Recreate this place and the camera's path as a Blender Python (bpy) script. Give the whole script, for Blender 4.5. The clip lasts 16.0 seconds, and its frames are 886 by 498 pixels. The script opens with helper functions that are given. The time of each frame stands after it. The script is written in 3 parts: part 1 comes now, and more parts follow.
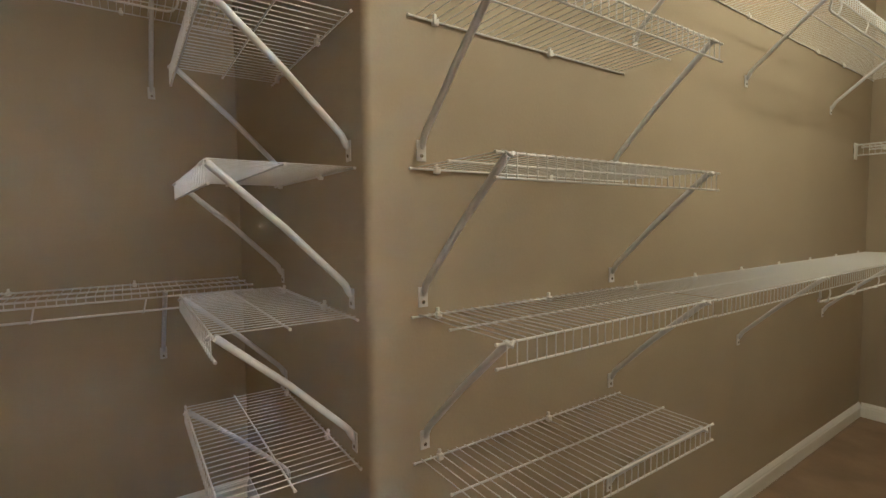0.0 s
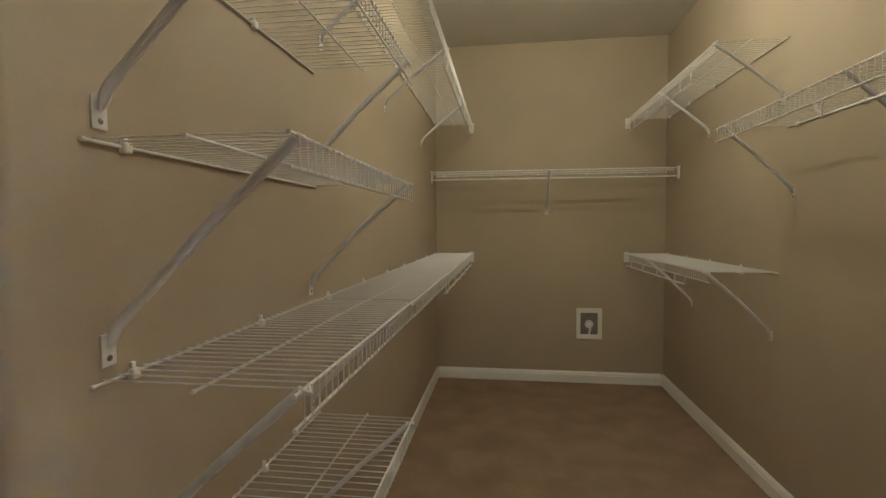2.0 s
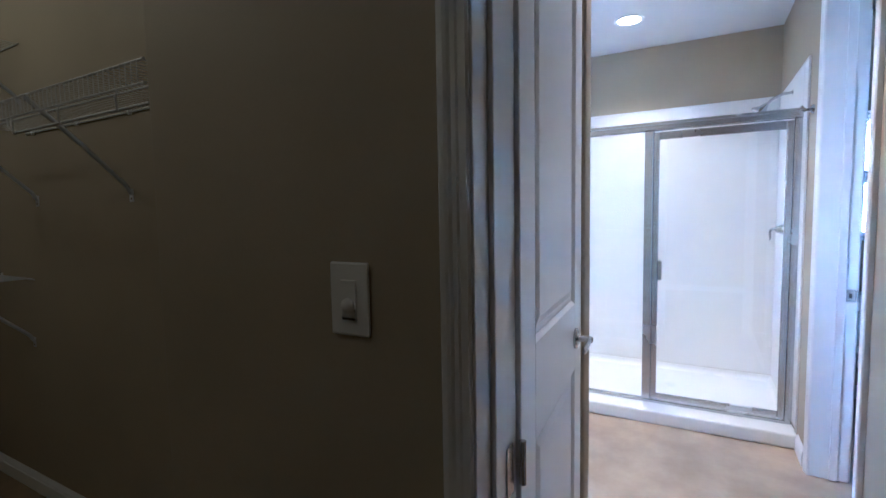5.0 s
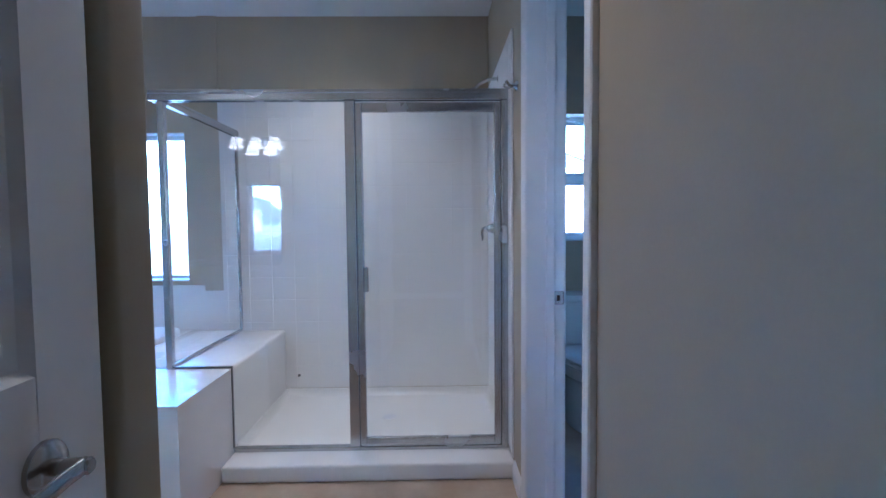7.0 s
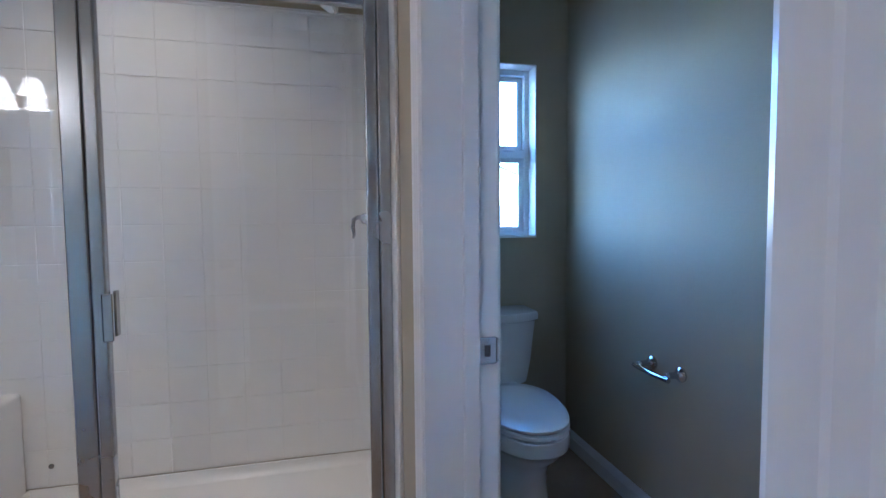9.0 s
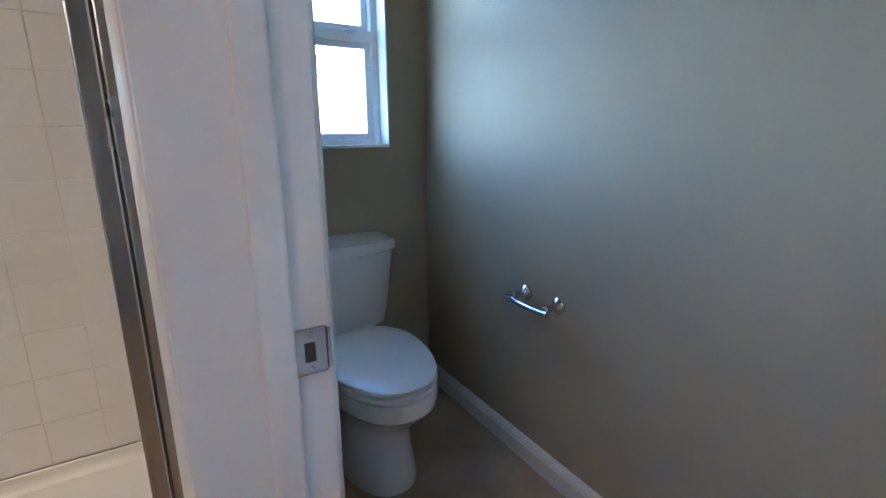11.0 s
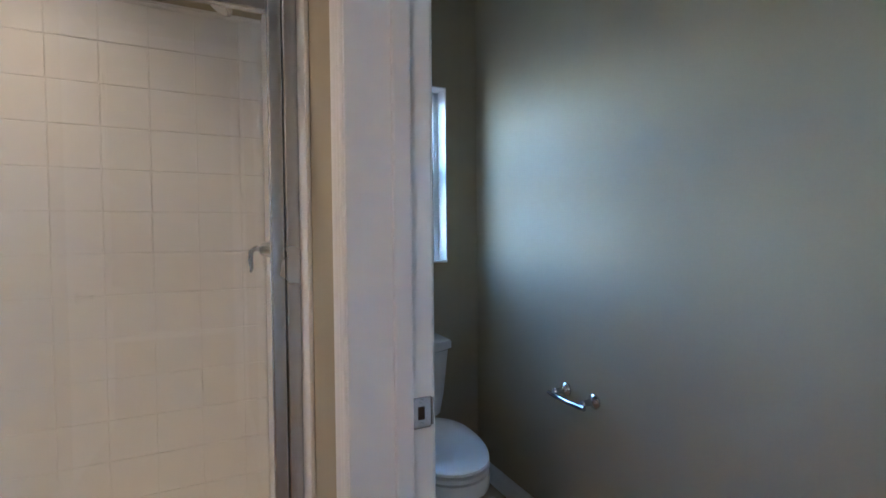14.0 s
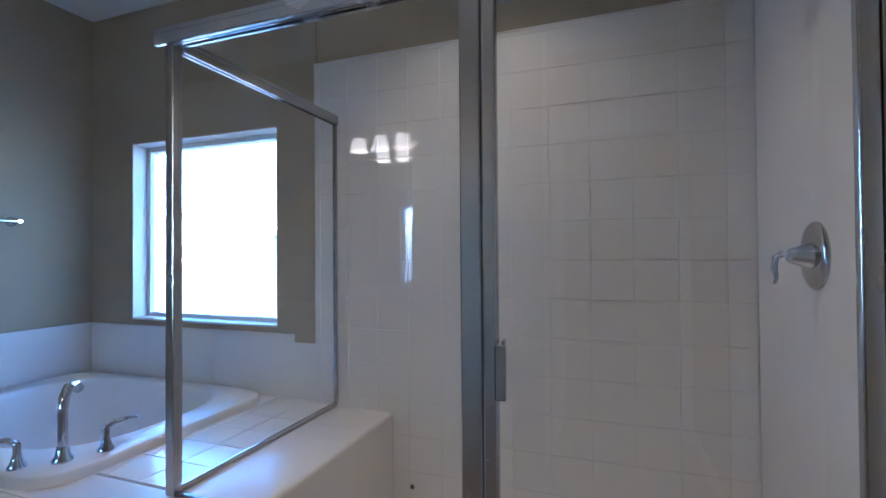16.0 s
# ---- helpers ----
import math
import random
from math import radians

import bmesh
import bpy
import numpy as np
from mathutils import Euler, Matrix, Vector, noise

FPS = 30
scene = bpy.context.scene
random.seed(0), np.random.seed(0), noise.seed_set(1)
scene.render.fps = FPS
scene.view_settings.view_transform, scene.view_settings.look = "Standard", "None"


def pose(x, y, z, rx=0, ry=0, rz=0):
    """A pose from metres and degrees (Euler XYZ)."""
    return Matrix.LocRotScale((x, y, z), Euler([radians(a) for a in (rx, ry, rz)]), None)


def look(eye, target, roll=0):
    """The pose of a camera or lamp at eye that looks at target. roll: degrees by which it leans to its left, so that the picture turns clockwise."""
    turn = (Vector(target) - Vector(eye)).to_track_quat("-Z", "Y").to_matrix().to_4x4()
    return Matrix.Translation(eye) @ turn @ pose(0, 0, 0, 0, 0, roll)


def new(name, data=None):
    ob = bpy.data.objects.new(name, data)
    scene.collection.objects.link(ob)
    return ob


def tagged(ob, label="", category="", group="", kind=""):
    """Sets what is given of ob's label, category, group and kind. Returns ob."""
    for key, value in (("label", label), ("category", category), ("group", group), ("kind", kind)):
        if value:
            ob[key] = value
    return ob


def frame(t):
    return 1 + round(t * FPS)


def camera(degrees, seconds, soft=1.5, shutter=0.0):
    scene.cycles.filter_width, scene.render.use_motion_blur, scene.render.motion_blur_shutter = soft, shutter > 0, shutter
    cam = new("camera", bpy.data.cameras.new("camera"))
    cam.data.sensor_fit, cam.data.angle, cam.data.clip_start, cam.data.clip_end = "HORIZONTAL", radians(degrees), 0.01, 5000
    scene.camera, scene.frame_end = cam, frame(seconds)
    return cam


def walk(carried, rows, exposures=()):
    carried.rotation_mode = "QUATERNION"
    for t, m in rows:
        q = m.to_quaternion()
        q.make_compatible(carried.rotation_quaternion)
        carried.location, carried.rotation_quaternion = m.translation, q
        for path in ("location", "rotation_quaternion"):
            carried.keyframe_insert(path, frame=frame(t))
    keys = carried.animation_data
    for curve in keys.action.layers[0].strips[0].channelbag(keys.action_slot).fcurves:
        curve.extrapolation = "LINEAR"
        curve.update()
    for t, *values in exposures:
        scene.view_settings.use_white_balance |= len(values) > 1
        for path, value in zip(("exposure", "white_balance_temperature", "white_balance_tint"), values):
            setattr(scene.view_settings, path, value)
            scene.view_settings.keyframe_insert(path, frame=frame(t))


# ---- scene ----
cam = camera(87.0, 16.0)
PATH = [
    (0, (0.319, 1.658, 1.275), (-1.332, 2.78, 1.155), -0.6),
    (0.5, (0.218, 1.749, 1.283), (-1.154, 3.199, 1.166), -0.5),
    (1, (0.119, 1.77, 1.276), (-0.892, 3.492, 1.165), -0.4),
    (1.5, (0.013, 1.727, 1.28), (-0.559, 3.641, 1.175), -0.1),
    (2, (-0.037, 1.631, 1.273), (-0.303, 3.611, 1.178), -0.3),
    (2.5, (-0.083, 1.491, 1.282), (-0.01, 3.488, 1.195), -0.3),
    (3, (-0.113, 1.375, 1.301), (0.421, 3.3, 1.211), -0.3),
    (3.5, (-0.15, 1.309, 1.293), (0.91, 3.002, 1.196), 0.0),
    (4, (-0.126, 1.291, 1.291), (1.267, 2.721, 1.177), -0.8),
    (4.5, (0.015, 1.275, 1.304), (1.61, 2.475, 1.177), -1.0),
    (4.8, (0.14, 1.262, 1.319), (1.831, 2.321, 1.173), -1.1),
    (5, (0.231, 1.267, 1.317), (1.981, 2.223, 1.169), -1.0),
    (5.2, (0.324, 1.268, 1.319), (2.13, 2.113, 1.165), -0.9),
    (7.3, (1.317, 1.099, 1.171), (3.311, 0.972, 1.081), -0.4),
    (7.5, (1.433, 1.077, 1.153), (3.423, 0.897, 1.065), -0.3),
    (8, (1.702, 1.028, 1.142), (3.674, 0.715, 1.04), -0.3),
    (8.5, (1.941, 0.973, 1.144), (3.897, 0.566, 1.044), -0.4),
    (9, (2.134, 0.94, 1.165), (4.076, 0.476, 1.056), -0.5),
    (9.5, (2.332, 0.89, 1.162), (4.241, 0.317, 0.993), -0.7),
    (10, (2.496, 0.799, 1.142), (4.329, 0.06, 0.835), -0.9),
    (12.5, (2.547, 0.744, 1.156), (4.065, -0.474, 0.692), -0.9),
    (13, (2.417, 0.853, 1.185), (3.954, -0.398, 0.914), -0.4),
    (13.5, (2.338, 0.927, 1.214), (3.986, -0.197, 1.075), -0.2),
    (14, (2.263, 0.963, 1.223), (4.058, 0.085, 1.167), -0.5),
    (14.5, (2.258, 1.025, 1.222), (4.177, 0.461, 1.212), -0.5),
    (15, (2.337, 1.1, 1.209), (4.331, 0.941, 1.227), -0.4),
    (15.5, (2.404, 1.168, 1.185), (4.393, 1.37, 1.229), -0.4),
    (16, (2.443, 1.246, 1.193), (4.324, 1.926, 1.219), -0.4),
]
EXPOSURE = [(0, 9.45, 4250, 10), (2.0, 9.15, 4250, 10), (3.4, 9.15, 4250, 10), (4.0, 7.75, 3980, 10), (4.5, 7.05, 3800, 10), (5.2, 6.9, 3750, 10),
            (7.3, 5.53, 3830, 10), (8.5, 5.57, 4150, 10), (9.0, 5.45, 4200, 10), (10.0, 5.55, 4650, 10), (12.5, 5.78, 5050, 10), (13.2, 5.62, 5050, 10),
            (14.5, 5.45, 5100, 10), (15.0, 5.2, 4750, 10), (15.5, 4.82, 4350, 10), (16.0, 4.85, 4330, 10)]
walk(cam, [(t, look(eye, target, roll)) for t, eye, target, roll in PATH], exposures=EXPOSURE)

# ---- sky, sun and lamps ----
world = bpy.data.worlds.new("sky")
scene.world = world
world.use_nodes = True
sky = world.node_tree.nodes.new("ShaderNodeTexSky")
sky.sky_type = 'NISHITA'
sky.sun_disc = False
sky.sun_elevation = radians(38)
sky.sun_rotation = radians(248)
sky.dust_density = 0.0
sky.ozone_density = 2.0
world.node_tree.links.new(sky.outputs[0], world.node_tree.nodes["Background"].inputs[0])
world.node_tree.nodes["Background"].inputs[1].default_value = 0.115


def lamp(name, kind, place, watts, color, size, target=None):
    data = bpy.data.lights.new(name, kind)
    data.energy, data.color = watts, color
    if kind == 'SUN':
        data.angle = size
    elif kind == 'SPOT':
        data.shadow_soft_size, data.spot_size, data.spot_blend = size, radians(125), .8
    else:
        data.shadow_soft_size = size
    ob = new(name, data)
    ob.matrix_world = look(place, target) if target else Matrix.Translation(place)
    return ob


lamp("sun", 'SUN', (-20, -8, 16.8), 3.2, (1, .95, .88), radians(.5), (0, 0, 0))
lamp("closet_bulb", 'POINT', (0.33, 3.88, 2.64), .060, (1.0, 0.67, 0.27), .05)
lamp("closet_bulb", 'POINT', (0.18, 2.32, 2.64), .027, (1.0, 0.67, 0.27), .05)
lamp("shower_bulb", 'SPOT', (3.70, 1.70, 2.59), 1.3, (1.0, 0.64, 0.35), .065, (3.70, 1.70, 0))
# unseen lamp at a guessed place, also added to warm the water closet wall
lamp("guessed_bath_bulb", 'SPOT', (2.35, 1.50, 2.59), 1.2, (1.0, 0.64, 0.35), .065, (2.35, 1.50, 0))

# ---- materials ----


def material(name, color, rough=.5, metal=0.0, mottle=.06, scale=3.0, grain=60.0, bump=.02, color2=None, spec=.5, coat=0.0):
    mat = bpy.data.materials.new(name)
    mat.use_nodes = True
    nodes, links = mat.node_tree.nodes, mat.node_tree.links
    bsdf = nodes["Principled BSDF"]
    coord = nodes.new("ShaderNodeTexCoord")
    wide = nodes.new("ShaderNodeTexNoise")
    wide.inputs["Scale"].default_value, wide.inputs["Detail"].default_value = scale, 5
    fine = nodes.new("ShaderNodeTexNoise")
    fine.inputs["Scale"].default_value, fine.inputs["Detail"].default_value = grain, 3
    links.new(coord.outputs["Object"], wide.inputs["Vector"])
    links.new(coord.outputs["Object"], fine.inputs["Vector"])
    ramp = nodes.new("ShaderNodeValToRGB")
    c2 = color2 or tuple(c * (1 - mottle * 2) for c in color)
    ramp.color_ramp.elements[0].position, ramp.color_ramp.elements[1].position = .3, .7
    ramp.color_ramp.elements[0].color, ramp.color_ramp.elements[1].color = (*c2, 1), (*color, 1)
    links.new(wide.outputs[0], ramp.inputs[0])
    mix = nodes.new("ShaderNodeMix")
    mix.data_type, mix.blend_type = 'RGBA', 'MULTIPLY'
    mix.inputs[0].default_value = mottle
    links.new(ramp.outputs[0], mix.inputs[6])
    links.new(fine.outputs[0], mix.inputs[7])
    links.new(mix.outputs[2], bsdf.inputs["Base Color"])
    if bump:
        b = nodes.new("ShaderNodeBump")
        b.inputs["Strength"].default_value, b.inputs["Distance"].default_value = bump * 10, .002
        links.new(fine.outputs[0], b.inputs["Height"])
        links.new(b.outputs[0], bsdf.inputs["Normal"])
    span = nodes.new("ShaderNodeMapRange")
    span.inputs[3].default_value, span.inputs[4].default_value = max(rough - .06, .01), rough + .06
    links.new(wide.outputs[0], span.inputs[0])
    links.new(span.outputs[0], bsdf.inputs["Roughness"])
    bsdf.inputs["Metallic"].default_value = metal
    bsdf.inputs["Specular IOR Level"].default_value = spec
    bsdf.inputs["Coat Weight"].default_value = coat
    return mat


def glass(name, tint=(.97, .99, .985), rough=0.0):
    mat = bpy.data.materials.new(name)
    mat.use_nodes = True
    bsdf = mat.node_tree.nodes["Principled BSDF"]
    bsdf.inputs["Base Color"].default_value = (*tint, 1)
    bsdf.inputs["Transmission Weight"].default_value = 1
    bsdf.inputs["Roughness"].default_value = rough
    bsdf.inputs["IOR"].default_value = 1.48
    return mat


def glow(name, color, strength):
    mat = bpy.data.materials.new(name)
    mat.use_nodes = True
    bsdf = mat.node_tree.nodes["Principled BSDF"]
    bsdf.inputs["Base Color"].default_value = (.8, .8, .8, 1)
    bsdf.inputs["Emission Color"].default_value = (*color, 1)
    bsdf.inputs["Emission Strength"].default_value = strength
    return mat


M_WALL = material("taupe_orange_peel_paint", (.432, .371, .261), .60, 0, .05, 1.6, 120, .022, spec=.16)
M_CEIL = material("white_ceiling_paint", (.78, .77, .74), .8, 0, .04, 2, 120, .04)
M_TRIM = material("white_gloss_trim_paint", (.80, .79, .77), .32, 0, .02, 5, 40, .004)
M_DOOR = material("white_door_paint", (.80, .79, .77), .38, 0, .02, 4, 90, .006)
M_FLOOR = material("mottled_brown_vinyl", (.47, .37, .26), .42, 0, .10, 5.0, 45, .01, (.33, .25, .17))
# closet floor: the dim light there is put into this darker colour
M_FLOOR_DIM = material("mottled_brown_floor_dimmed", (.30, .215, .125), .8, 0, .12, 4.5, 90, .03, (.20, .14, .08))
M_WIRE = material("white_vinyl_coated_wire", (.72, .72, .72), .35, 0, .02, 8, 80, 0)
M_STRUT = material("grey_white_enamelled_steel", (.70, .71, .75), .36, 0, .03, 8, 80, .004)
M_PLASTIC = material("white_plastic", (.80, .79, .75), .35, 0, .02, 8, 120, .003)
# near-black colour that stands in for the shade inside small openings
M_RECESS_SHADE = material("painted_recess_shade", (.05, .045, .04), .6, 0, .1, 20, 80, .01)
# grey that carries the shade of the outlet box's recess
M_BOX_SHADE = material("box_shade_grey", (.22, .20, .18), .5, 0, .1, 20, 80, .01)
M_CHROME = material("polished_chrome", (.58, .59, .61), .06, 1, .02, 6, 60, 0)
M_NICKEL = material("satin_nickel", (.46, .44, .42), .24, 1, .03, 6, 200, .003)
M_ALU = material("bright_anodised_aluminium", (.56, .57, .59), .26, 1, .04, 3, 150, .004)
M_CHAN = material("dull_grey_channel", (.22, .22, .22), .35, .6, .05, 8, 80, 0)
M_GASKET = material("grey_vinyl_gasket", (.12, .12, .12), .5, 0, .05, 8, 80, 0)
M_TILE = material("white_moulded_tile", (.79, .78, .76), .36, 0, .03, 2.2, 14, .004, spec=.5)
M_DECKTILE = material("white_glazed_deck_tile", (.80, .79, .77), .18, 0, .02, 2.2, 14, .002)
M_DECKJOINT = material("grey_deck_joint", (.42, .42, .41), .6, 0, .08, 12, 120, .01)
M_GROUT = material("pale_grey_joint", (.78, .77, .75), .28, 0, .03, 12, 120, .004)
M_ACRYL = material("white_acrylic", (.80, .79, .77), .30, 0, .03, 2, 10, .003)
M_PORC = material("white_vitreous_china", (.82, .81, .79), .10, 0, .015, 2, 10, 0, coat=.5)
M_SEAT = material("white_seat_plastic", (.82, .81, .79), .24, 0, .015, 3, 60, 0)
M_VINYLW = material("white_window_vinyl", (.80, .81, .82), .35, 0, .02, 5, 80, .002)
M_GLASS = glass("clear_shower_glass")
M_PANE = glass("window_glass")
M_MIRROR = material("silvered_mirror", (.9, .91, .91), .01, 1, 0, 2, 10, 0)
M_MIRROR.node_tree.nodes["Map Range"].inputs[3].default_value = .005
M_MIRROR.node_tree.nodes["Map Range"].inputs[4].default_value = .01
M_SHADE = glow("lit_frosted_glass_shade", (1.0, .70, .44), .26)
M_DOME = glow("lit_closet_dome_glass", (1.0, .74, .44), .02)
M_CAN = glow("lit_lamp_face", (1.0, .84, .62), .5)
M_STUCCO = material("cream_stucco", (.62, .57, .48), .9, 0, .08, 1.5, 30, .03)
M_ROOF = material("grey_brown_roof_shingle", (.24, .21, .19), .9, 0, .2, 1.2, 12, .05)
M_STONE = material("grey_stone_veneer", (.34, .31, .28), .9, 0, .3, 3, 14, .05)
M_GROUND = material("dry_yard_ground", (.25, .225, .19), .95, 0, .2, .6, 8, .05)
M_DKGLASS = material("dark_house_window", (.06, .08, .10), .08, 0, .02, 2, 10, 0)

# ---- building helpers ----


def box(bm, x0, x1, y0, y1, z0, z1, bevel=0.0, seg=2):
    m = Matrix.Translation(((x0 + x1) / 2, (y0 + y1) / 2, (z0 + z1) / 2)) @ Matrix.Diagonal((abs(x1 - x0), abs(y1 - y0), abs(z1 - z0), 1))
    made = bmesh.ops.create_cube(bm, size=1, matrix=m)["verts"]
    if bevel:
        edges = list({e for v in made for e in v.link_edges})
        bmesh.ops.bevel(bm, geom=edges, offset=bevel, segments=seg, affect='EDGES', profile=.5)
    return bm


def tube(bm, points, r, sides=8, cap=True):
    """A round bar along a line of points."""
    pts = [Vector(p) for p in points]
    rings, u = [], None
    for i, p in enumerate(pts):
        a = pts[max(i - 1, 0)]
        b = pts[min(i + 1, len(pts) - 1)]
        d = (b - a).normalized()
        if u is None:
            u = d.cross(Vector((0, 0, 1)) if abs(d.z) < .9 else Vector((0, 1, 0))).normalized()
        else:
            u = (u - d * u.dot(d)).normalized()
        w = u.cross(d).normalized()
        rr = r[i] if isinstance(r, (list, tuple)) else r
        rings.append([bm.verts.new(p + (u * math.cos(k * math.tau / sides) + w * math.sin(k * math.tau / sides)) * rr) for k in range(sides)])
    loft(bm, rings, cap)
    return bm


def loft(bm, rings, cap=True):
    n = len(rings[0])
    for a, b in zip(rings, rings[1:]):
        for k in range(n):
            bm.faces.new((a[k], a[(k + 1) % n], b[(k + 1) % n], b[k]))
    if cap:
        bm.faces.new(rings[0][::-1])
        bm.faces.new(rings[-1])
    bmesh.ops.recalc_face_normals(bm, faces=bm.faces)


def ring(bm, cx, cy, z, ax0, ax1, b, n=36, power=2.0):
    """A rounded outline: ax0 towards -x, ax1 towards +x, b to both sides in y."""
    out = []
    for k in range(n):
        t = k * math.tau / n
        c, s = math.cos(t), math.sin(t)
        x = math.copysign(abs(c) ** (2 / power), c) * (ax1 if c > 0 else ax0)
        out.append(bm.verts.new((cx + x, cy + math.copysign(abs(s) ** (2 / power), s) * b, z)))
    return out


def lathe(bm, profile, axis, place, sides=20, cap=True):
    """Turns rows of (distance along axis, radius) about an axis through place."""
    q = Vector((0, 0, 1)).rotation_difference(Vector(axis))
    rings = []
    for h, r in profile:
        rings.append([bm.verts.new(Vector(place) + q @ Vector((r * math.cos(k * math.tau / sides), r * math.sin(k * math.tau / sides), h))) for k in range(sides)])
    loft(bm, rings, cap)
    return bm


def profile_bar(bm, profile, start, along, length, out, up):
    """Sweeps a moulding profile of (out, up) pairs along a straight line."""
    a, o, u = Vector(along), Vector(out), Vector(up)
    rings = []
    for d in (0, length):
        rings.append([bm.verts.new(Vector(start) + a * d + o * p + u * q) for p, q in profile])
    loft(bm, rings)
    return bm


def mesh_of(name, bm, mat, smooth=False):
    me = bpy.data.meshes.new(name)
    bm.to_mesh(me)
    bm.free()
    me.materials.append(mat)
    if smooth:
        for p in me.polygons:
            p.use_smooth = True
        me.set_sharp_from_angle(angle=radians(40))
    return me


def part(name, bm, mat, parent=None, label="", smooth=False):
    ob = new(name, mesh_of(name, bm, mat, smooth))
    ob.parent = parent
    if label:
        tagged(ob, label)
    return ob


def piece(name, me, parent, m):
    ob = new(name, me)
    ob.parent = parent
    ob.matrix_basis = m
    return ob


def thing(name, m, label, category, group=""):
    ob = new(name)
    ob.empty_display_size = .1
    ob.matrix_world = m
    return tagged(ob, label, category, group)


def structure(name, bm, mat, label="", smooth=False):
    return tagged(part(name, bm, mat, None, label, smooth), kind="structure")


def slab(name, mat, *boxes, label=""):
    bm = bmesh.new()
    for b in boxes:
        box(bm, *b)
    return structure(name, bm, mat, label)


# ---- the plan ----
XL, XR, YB, HC = -.61, 1.205, 5.50, 2.74
XS, XSB = .905, 1.09
YC = 2.09
XRE, YSC = -1.95, .40
YW, YWB = .765, .612
XE, YN, HB = 4.345, 4.15, 2.60
YTP = -.25
DY0, DY1, DH = .775, 1.578, 2.44
WX0, WX1 = 2.29, 3.03
WW = (-.08, .52, 1.09, 1.955)
TW = (2.81, 3.82, .84, 1.84)
TOP = 2.86

slab("floor_closet", M_FLOOR_DIM, (-2.07, .98, .28, 5.62, -.12, 0), (.98, 1.265, 2.4, 5.62, -.12, 0), label="mottled brown closet floor, its dimness put into the colour")
slab("floor_bathroom", M_FLOOR, (.98, 4.5, -.37, 2.4, -.12, 0), (1.265, 4.5, 2.4, 4.27, -.12, 0), label="mottled beige vinyl floor of the bathroom")
slab("ceiling_closet", M_CEIL, (-2.07, 1.06, .28, 2.5, HC, TOP), (-2.07, 1.325, 2.5, 5.62, HC, TOP))
slab("ceiling_bathroom", M_CEIL, (1.0, 4.5, -.37, 2.5, HB, TOP), (1.3, 4.5, 2.5, 4.27, HB, TOP))
west_wall = slab("wall_closet_west", M_WALL, (XL - .12, XL, YC, YB + .12, 0, TOP))
slab("wall_recess_north", M_WALL, (XRE - .12, XL - .12, YC, YC + .12, 0, TOP))
slab("wall_recess_west", M_WALL, (XRE - .12, XRE, YSC, YC, 0, TOP))
slab("wall_closet_south", M_WALL, (XRE - .12, XS, YSC - .12, YSC, 0, TOP))
slab("wall_closet_north", M_WALL, (XL, XR + .12, YB, YB + .12, 0, TOP))
slab("wall_closet_east", M_WALL, (XR, XR + .12, 2.45, YB, 0, TOP), (XSB, XR + .12, 2.33, 2.45, 0, TOP))
door_wall = slab("wall_closet_door", M_WALL, (XS, XSB, DY1 + .018, 2.45, 0, TOP), (XS, XSB, YSC - .12, DY0 - .018, 0, TOP), (XS, XSB, DY0 - .018, DY1 + .018, DH + .018, TOP))
wing_wall = slab("wall_wing", M_WALL, (1.83, 1.94, 1.60, 2.31, 0, TOP))
slab("wall_water_closet", M_WALL, (XSB, WX0 - .018, YWB, YW, 0, TOP), (WX1 + .018, XE, YWB, YW, 0, TOP), (WX0 - .018, WX1 + .018, YWB, YW, DH + .018, TOP))
slab("wall_water_closet_south", M_WALL, (1.85, XE, YTP - .12, YTP, 0, TOP))
slab("wall_water_closet_west", M_WALL, (1.85, 1.97, YTP, YWB, 0, TOP))
slab("wall_vanity", M_WALL, (XR + .12, 1.67, 2.33, YN, 0, TOP))
slab("wall_bathroom_north", M_WALL, (XR + .12, XE + .155, YN, YN + .12, 0, TOP))
slab("wall_outer_east", M_WALL,
     (XE, XE + .155, YTP - .12, WW[0], 0, TOP), (XE, XE + .155, WW[0], WW[1], 0, WW[2]), (XE, XE + .155, WW[0], WW[1], WW[3], TOP),
     (XE, XE + .155, WW[1], TW[0], 0, TOP), (XE, XE + .155, TW[0], TW[1], 0, TW[2]), (XE, XE + .155, TW[0], TW[1], TW[3], TOP),
     (XE, XE + .155, TW[1], YN, 0, TOP))
slab("wall_outer_east_strip", M_WALL, (XE - .012, XE, 2.572, 2.70, .775, HB))


def bullnose(ob, corners, radius=.019):
    """Rounds the upright edges of a wall that stand at the given corners."""
    bm = bmesh.new()
    bm.from_mesh(ob.data)
    edges = [e for e in bm.edges if all(any(abs(v.co.x - x) < .002 and abs(v.co.y - y) < .002 for x, y in corners) for v in e.verts) and abs(e.verts[0].co.z - e.verts[1].co.z) > .5]
    bmesh.ops.bevel(bm, geom=edges, offset=radius, segments=6, affect='EDGES', profile=.5)
    bm.to_mesh(ob.data)
    bm.free()
    for p in ob.data.polygons:
        p.use_smooth = True
    ob.data.set_sharp_from_angle(angle=radians(30))


bullnose(west_wall, [(XL, YC)])
bullnose(door_wall, [(XS, 2.45)])
bullnose(wing_wall, [(1.83, 1.60), (1.94, 1.60)])

# baseboards: a flat board with a stepped, rounded top
BASE = [(0, 0), (.014, 0), (.014, .060), (.011, .066), (.011, .072), (.008, .080), (.004, .088), (.002, .092), (0, .092)]


